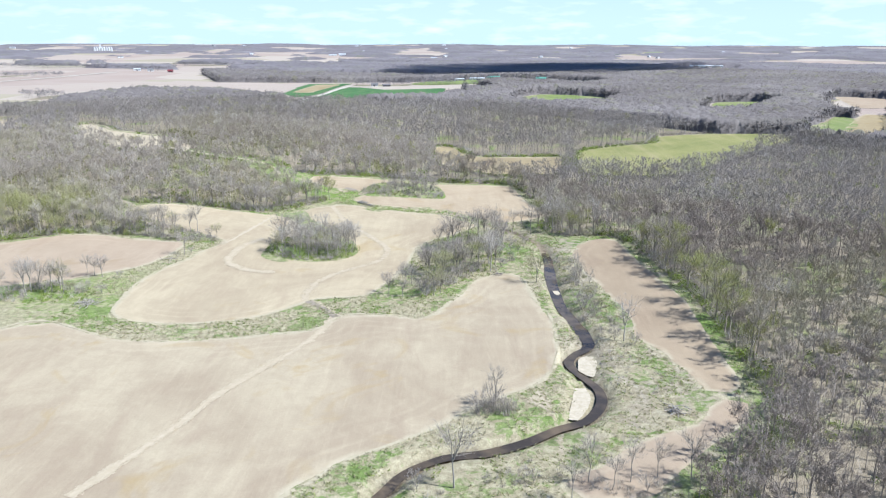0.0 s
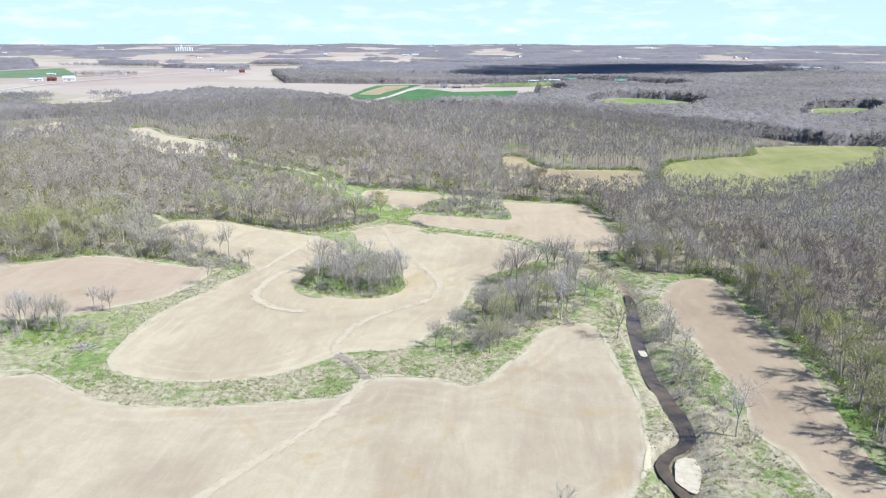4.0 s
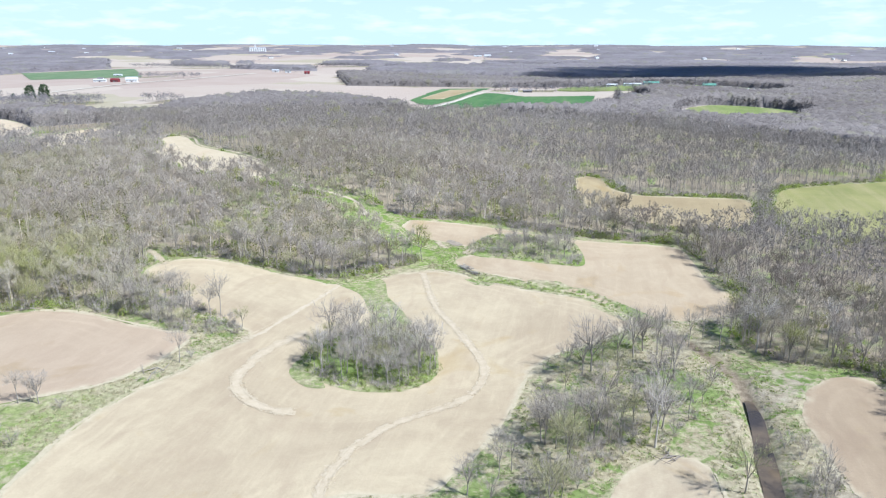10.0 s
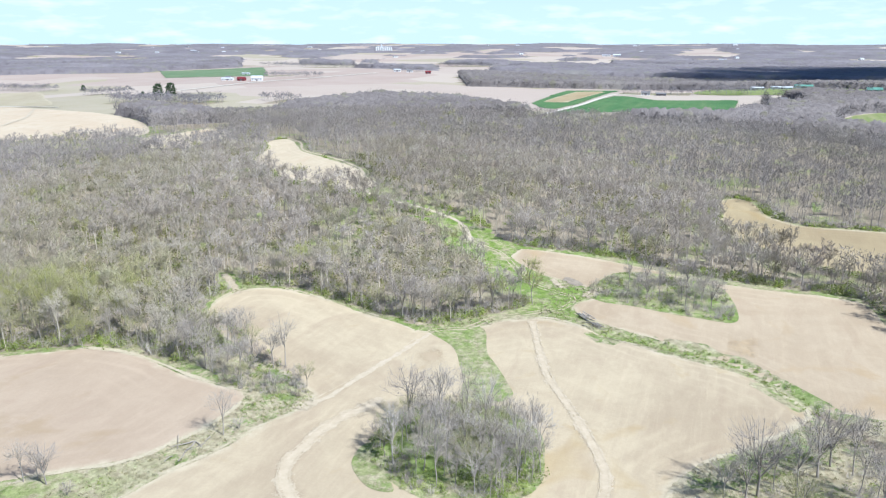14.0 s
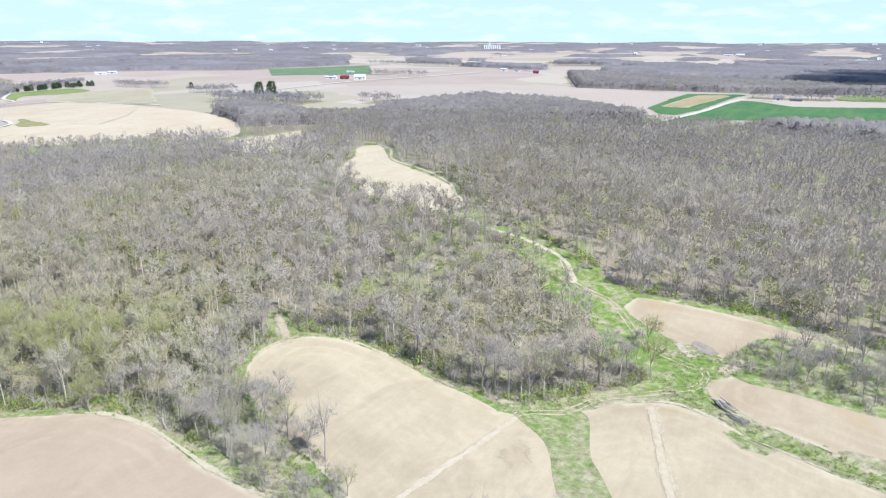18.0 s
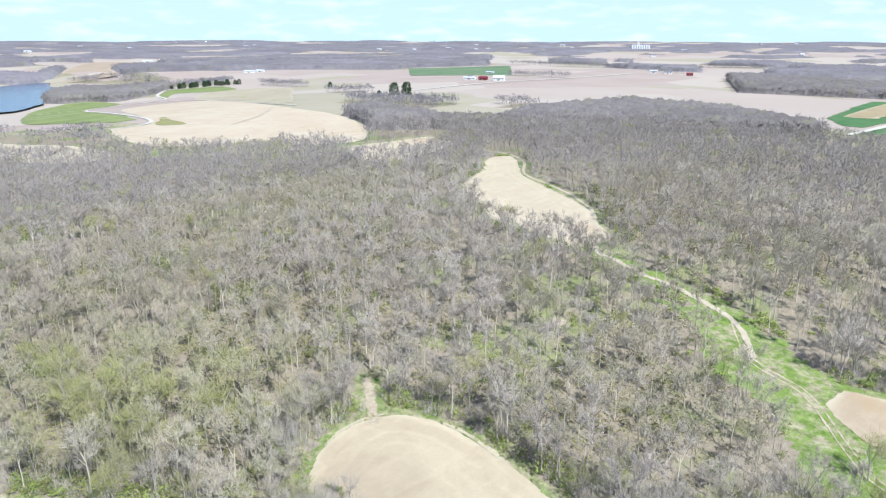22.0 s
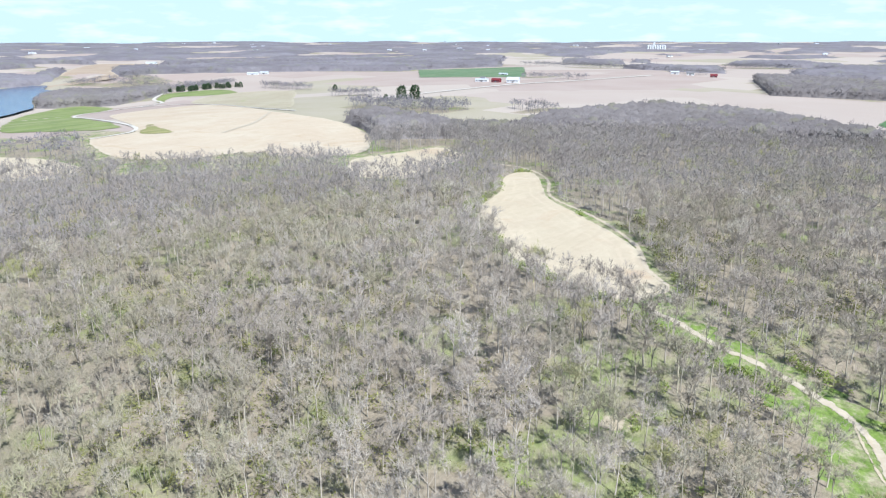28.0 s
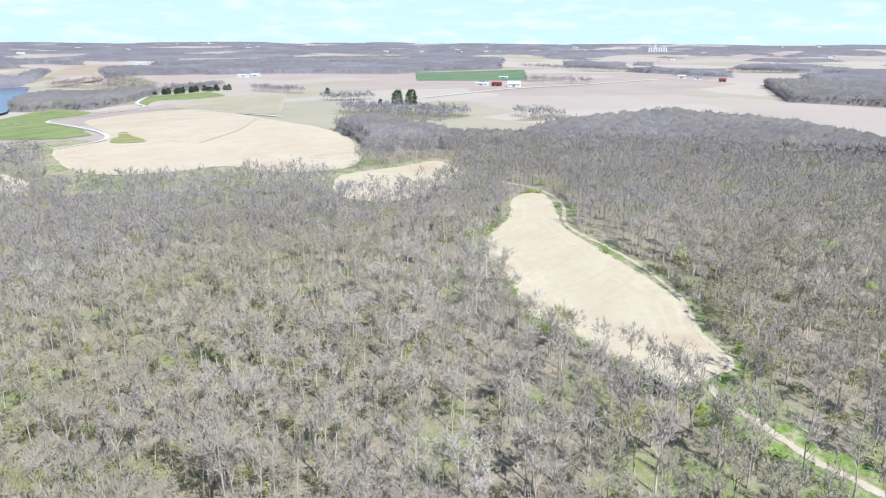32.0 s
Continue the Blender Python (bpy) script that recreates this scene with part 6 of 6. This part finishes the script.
# ---- brush piles and logs ----
def brush_pile(x, y, n, r, long, thick, tone, label, along=None):
    foot = new("brush_pile")
    z = float(height(np.array([x]), np.array([y]))[0])
    foot.location = (x, y, z)
    for k in range(n):
        a, b = rs.uniform(0, 6.28) if along is None else along + rs.normal(0, 0.16), rs.normal(0, 0.25)
        c = np.array([*(rs.normal(0, r * 0.45, 2)), 0.25 + abs(rs.normal(0, 0.5)) * (1 - k / n * 0.3)])
        d = np.array([math.cos(a), math.sin(a), b * 0.5]) * long * rs.uniform(0.5, 1.0) / 2
        me = mesh_of("branch", *tube(c - d, c + d, thick * rs.uniform(0.6, 1.2), thick * 0.3, 5, 0.15, rs, 3), M_TRUNK)
        part("branch", shade(me, tone, 0.0), foot)
    return tagged(foot, label, "brush pile", "brush piles")


brush_pile(-144, 266, 46, 3.8, 5.0, 0.14, 0.85, "heap of grey cut branches lying in the grass")
brush_pile(63, 183, 40, 3.0, 4.5, 0.14, 0.85, "heap of grey cut branches by the creek field")
brush_pile(-56, 446.5, 16, 2.0, 9.0, 0.24, 1.0, "grey fallen logs heaped along the ditch", along=-0.75)
brush_pile(-51, 441, 18, 2.2, 6.0, 0.16, 0.9, "grey cut branches dumped along the ditch", along=-0.6)
brush_pile(-54, 474, 26, 3.6, 5.0, 0.11, 0.6, "tangle of grey brushwood on sandy ground")
# Low tone darkens this heap: the shadow over it is put into the colour.
brush_pile(-96, 437, 16, 2.6, 5.0, 0.14, 0.15, "windfall branches under the woods' edge, shade put into their tone")
brush_pile(-132, 321, 8, 4.5, 7.0, 0.16, 0.6, "grey fallen logs in the grassy swale")
brush_pile(-58, 335, 6, 2.2, 5.0, 0.14, 0.9, "bleached fallen branches at the grove's edge")
brush_pile(20, 309, 10, 3.2, 6.0, 0.15, 0.35, "tangled fallen branches under the bank trees")


# ---- far farms ----
def box_mesh(name, lx, ly, z0, z1, mat, at=(0, 0)):
    bm = bmesh.new()
    bmesh.ops.create_cube(bm, size=1, matrix=Matrix.Translation((at[0], at[1], (z0 + z1) / 2)) @ Matrix.Diagonal((lx, ly, z1 - z0, 1)))
    me = bpy.data.meshes.new(name)
    bm.to_mesh(me)
    bm.free()
    me.materials.append(mat)
    return me


G1, G2, G3 = "red-roofed farmstead", "farmstead with the red barn", "buildings by the green wheat"


def building(name, x, y, turn, lx, ly, eave, ridge, wall, roof, label, group, panes=4, up=0.0):
    """A gabled building: walls with gables, two roof slopes with eaves, a door and windows."""
    foot = new(name)
    z = float(height(np.array([x]), np.array([y]))[0]) + up
    foot.matrix_basis = pose(x, y, z, 0, 0, turn)
    if group not in (G1, G2, G3):
        lx, ly, eave, ridge = lx * 0.62, ly * 0.62, eave * 0.62, ridge * 0.62
    elif group in (G1, G2):
        lx, ly, eave, ridge = lx * 0.82, ly * 0.82, eave * 0.8, ridge * 0.8
    elif group == G3:
        lx, ly, eave, ridge = lx * 0.75, ly * 0.75, eave * 0.7, ridge * 0.7
    hx, hy = lx / 2, ly / 2
    v = [(-hx, -hy, -1), (hx, -hy, -1), (hx, hy, -1), (-hx, hy, -1), (-hx, -hy, eave), (hx, -hy, eave), (hx, hy, eave), (-hx, hy, eave), (-hx, 0, ridge), (hx, 0, ridge)]
    me = bpy.data.meshes.new("wall")
    me.from_pydata(v, [], [(0, 1, 5, 4), (2, 3, 7, 6), (1, 2, 6, 9, 5), (3, 0, 4, 8, 7)])
    me.materials.append(wall)
    part("wall", me, foot)
    t = 0.25
    for s in (-1, 1):
        e, o = (hy + 0.6) * s, (ridge - eave) / hy * 0.6
        rv = [(-hx - 0.6, e, eave - o), (hx + 0.6, e, eave - o), (hx + 0.6, 0, ridge), (-hx - 0.6, 0, ridge)]
        rv = [(a, b, c + 0.05) for a, b, c in rv] + [(a, b, c + 0.05 + t) for a, b, c in rv]
        me = bpy.data.meshes.new("roof")
        me.from_pydata(rv, [], [(0, 1, 2, 3), (7, 6, 5, 4), (0, 4, 5, 1), (1, 5, 6, 2), (2, 6, 7, 3), (3, 7, 4, 0)])
        me.materials.append(roof)
        part("roof", me, foot)
    part("door", box_mesh("door", min(3.0, lx * 0.2), 0.12, 0, min(2.8, eave * 0.8), M_ROOF, (0, -hy - 0.04)), foot)
    for k in range(panes):
        px = -hx + lx * (k + 0.5) / panes
        if abs(px) < lx * 0.12:
            continue
        win = part("window", box_mesh("window", 1.4, 0.1, eave * 0.38, eave * 0.77, M_WHITE, (px, -hy - 0.03)), foot, "white window frame")
        for side in (-0.31, 0.31):
            part("pane", box_mesh("pane", 0.56, 0.04, eave * 0.41, eave * 0.74, M_GLASS, (px + side, -hy - 0.085)), win, "dark glass pane")
    return tagged(foot, label, "barn" if "barn" in name or "shed" in name else "house", group)


building("shed", -890, 1318, 20, 26, 10, 4, 6, M_WHITE, M_TIN, "low white metal shed at the farm", G1)
building("barn", -858, 1316, 15, 17, 11, 4.5, 8, M_RED, M_RED, "red gabled barn on the upland farm", G1)
building("barn", -828, 1322, 25, 24, 13, 6, 11, M_WHITE, M_TIN, "white barn with a pale roof", G1)
building("farmhouse", -905, 1340, 10, 12, 8, 5, 8, M_WHITE, M_ROOF, "white farmhouse with a grey roof", G1)
building("barn", -638, 1672, 20, 14, 9, 4, 7, M_RED, M_RED, "red gabled barn beside bare trees", G2)
building("farmhouse", -690, 1690, 20, 16, 9, 6, 9, M_WHITE, M_ROOF, "white farmhouse among bare trees", G2)
building("shed", -725, 1700, 20, 18, 10, 5, 7, M_WHITE, M_TIN, "white shed by the farmhouse", G2)
building("farmhouse", -138, 1308, 5, 16, 10, 5, 8, M_WHITE, M_ROOF, "white farmhouse with a dark roof near green wheat", G3)
building("shed", -116, 1303, 10, 18, 9, 4, 6, M_ROOF, M_ROOF, "dark low shed near green wheat", G3)
building("farmhouse", 42, 1238, 0, 14, 9, 5, 8, M_WHITE, M_ROOF, "white house in the wooded upland", G3)
building("shed", 48, 1425, 5, 40, 12, 4, 6, M_WHITE, M_TIN, "long white roofed shed among trees", G3)
building("shed", 221, 1348, 0, 34, 12, 4, 6, M_WHITE, M_TIN, "long pale roofed shed among trees", G3)
building("shed", 166, 1392, 5, 26, 14, 5, 9, M_WHITE, M_GREENTIN, "shed with a green metal roof", G3)
building("shed", 14, 1428, 5, 26, 12, 4, 6, M_WHITE, M_TIN, "white shed among the trees", G3)
building("shed", 81, 1470, 5, 34, 14, 5, 8, M_WHITE, M_GREENTIN, "long shed with a green metal roof", G3)
building("shed", 604, 1778, -12, 120, 14, 5, 7, M_WHITE, M_TIN, "very long white poultry shed beyond the woods", "poultry sheds")
building("shed", 519, 1841, -12, 28, 14, 5, 7, M_WHITE, M_TIN, "white shed beyond the woods", "poultry sheds")
building("farmhouse", -1398, 1236, 30, 28, 12, 5, 8, M_WHITE, M_TIN, "white metal shed beside far trees", "scattered sheds")
building("shed", -975, 1488, 20, 26, 10, 4, 6, M_WHITE, M_TIN, "low white shed beside a green field", "scattered sheds")
building("shed", -808, 2360, 10, 60, 18, 6, 9, M_WHITE, M_TIN, "pale shed in a far farm complex", "scattered sheds")
building("shed", -735, 2390, 10, 60, 18, 6, 9, M_WHITE, M_TIN, "pale shed in a far farm complex", "scattered sheds")
building("shed", -640, 2420, 10, 90, 18, 6, 9, M_WHITE, M_TIN, "long pale shed with a metal roof", "scattered sheds")
building("barn", -455, 3080, 10, 45, 20, 10, 16, M_WHITE, M_TIN, "white barn on the far plain", "far farms")
building("shed", -500, 3110, 10, 50, 20, 7, 10, M_WHITE, M_TIN, "white shed on the far plain", "far farms")
building("shed", -2190, 1395, 40, 50, 16, 6, 9, M_WHITE, M_TIN, "white shed on a far hill", "far farms")
building("shed", -1400, 1210, 40, 36, 14, 5, 8, M_WHITE, M_TIN, "white shed near far woods", "far farms")
for k in range(46):
    a, r = radians(rs.uniform(-30, 72)), rs.uniform(2600, 4500)
    building("shed", -60 - r * math.sin(a), 200 + r * math.cos(a), rs.uniform(0, 90), rs.uniform(20, 45), rs.uniform(12, 18), 6, 9, M_WHITE, M_TIN if k % 3 else M_ROOF, "white building on the far plain", "far farms", 0, 3.0)


def grain_elevator(x, y, turn):
    """A row of white concrete silos with a taller head house."""
    foot = new("grain_elevator")
    foot.matrix_basis = pose(x, y, float(height(np.array([x]), np.array([y]))[0]), 0, 0, turn) @ Matrix.Scale(0.7, 4)
    for k in range(8):
        bm = bmesh.new()
        bmesh.ops.create_cone(bm, cap_ends=True, segments=20, radius1=5.6, radius2=5.6, depth=32, matrix=Matrix.Translation((k * 14 - 49, 0, 14)))
        bmesh.ops.create_cone(bm, cap_ends=True, segments=20, radius1=5.8, radius2=1.0, depth=3, matrix=Matrix.Translation((k * 14 - 49, 0, 31.4)))
        me = bpy.data.meshes.new("silo")
        bm.to_mesh(me), bm.free()
        me.materials.append(M_WHITE)
        part("silo", me, foot)
    part("head_house", box_mesh("head_house", 9, 9, 0, 50, M_WHITE, (-14, 11)), foot)
    part("gallery", box_mesh("gallery", 100, 3, 33.2, 36, M_TIN), foot)
    return tagged(foot, "white grain elevator with a row of silos", "grain elevator")


grain_elevator(-1545, 3290, 24)


def pine(x, y, h, label="dark green spruce standing in the stubble"):
    foot = new("pine_tree")
    foot.location = (x, y, float(height(np.array([x]), np.array([y]))[0]))
    me = mesh_of("trunk", *tube((0, 0, -0.5), (0, 0, h * 0.9), 0.35, 0.05, 6), M_TRUNK)
    part("trunk", shade(me, 0.1, 0), foot)
    n = 900
    t = rs.uniform(0.0, 1.0, n)
    a = rs.uniform(0, 6.28, n)
    lump = 1 + 0.16 * np.sin(3 * a + 5 * t) + 0.10 * np.sin(7 * a - 11 * t)
    r = np.sqrt(np.clip(1 - (1.15 * t - 0.18) ** 2, 0.02, 1)) * h * 0.42 * lump
    base = np.stack([np.cos(a) * r * 0.72, np.sin(a) * r * 0.72, (0.04 + 0.92 * t) * h], 1)
    tip = base + (np.stack([np.cos(a), np.sin(a), rs.uniform(-0.2, 0.7, n)], 1) * 0.6 + rs.normal(0, 0.7, (n, 3))) * (0.12 * h) * rs.uniform(0.5, 1.1, n)[:, None]
    v, f = slivers(base, tip, rs.uniform(0.7, 1.2, n) * h / 16, rs)
    part("crown", shade(mesh_of("crown", v, f, M_PINE), 0.4, 0), foot)
    return tagged(foot, label, "pine tree", "pine trees")


for x, y, h in ((-752, 990, 17), (-735, 996, 18), (-768, 978, 7), (-991, 1083, 9)):
    pine(x, y, h)
for k in range(24):
    pine(-1264 + k * 2 + rs.uniform(-12, 12), 952 + k * 4.4 + rs.uniform(-5, 5), rs.uniform(6, 10.5), "dark green pine in a row behind the pasture")


# ---- a fair-weather cloud, high above the far woods ----
def cumulus(x, y, z, wide, deep, tall, puffs):
    bm = bmesh.new()
    for k in range(puffs):
        a, q = rs.uniform(0, 6.28), math.sqrt(rs.uniform(0, 1))
        r = tall * rs.uniform(0.45, 0.9)
        m = Matrix.Translation((math.cos(a) * q * wide, math.sin(a) * q * deep, r * 0.35)) @ Matrix.Diagonal((r * 1.6, r * 1.3, r * 0.7, 1))
        bmesh.ops.create_icosphere(bm, subdivisions=3, radius=1, matrix=m)
    for v in bm.verts:
        v.co += v.normal * 14 * noise.noise(v.co * 0.02)
    me = bpy.data.meshes.new("cloud")
    bm.to_mesh(me)
    bm.free()
    me.materials.append(M_CLOUD)
    ob = new("cloud", me)
    ob.location = (x, y, z)
    return tagged(ob, "white fair-weather cumulus cloud above the far woods", "cloud", kind="structure")


SHADE_AT = Vector((225, 1920, 30))
high = SHADE_AT + SUN_DIR * (900 / SUN_DIR.z)
cumulus(high.x, high.y, high.z, 350, 330, 125, 46)
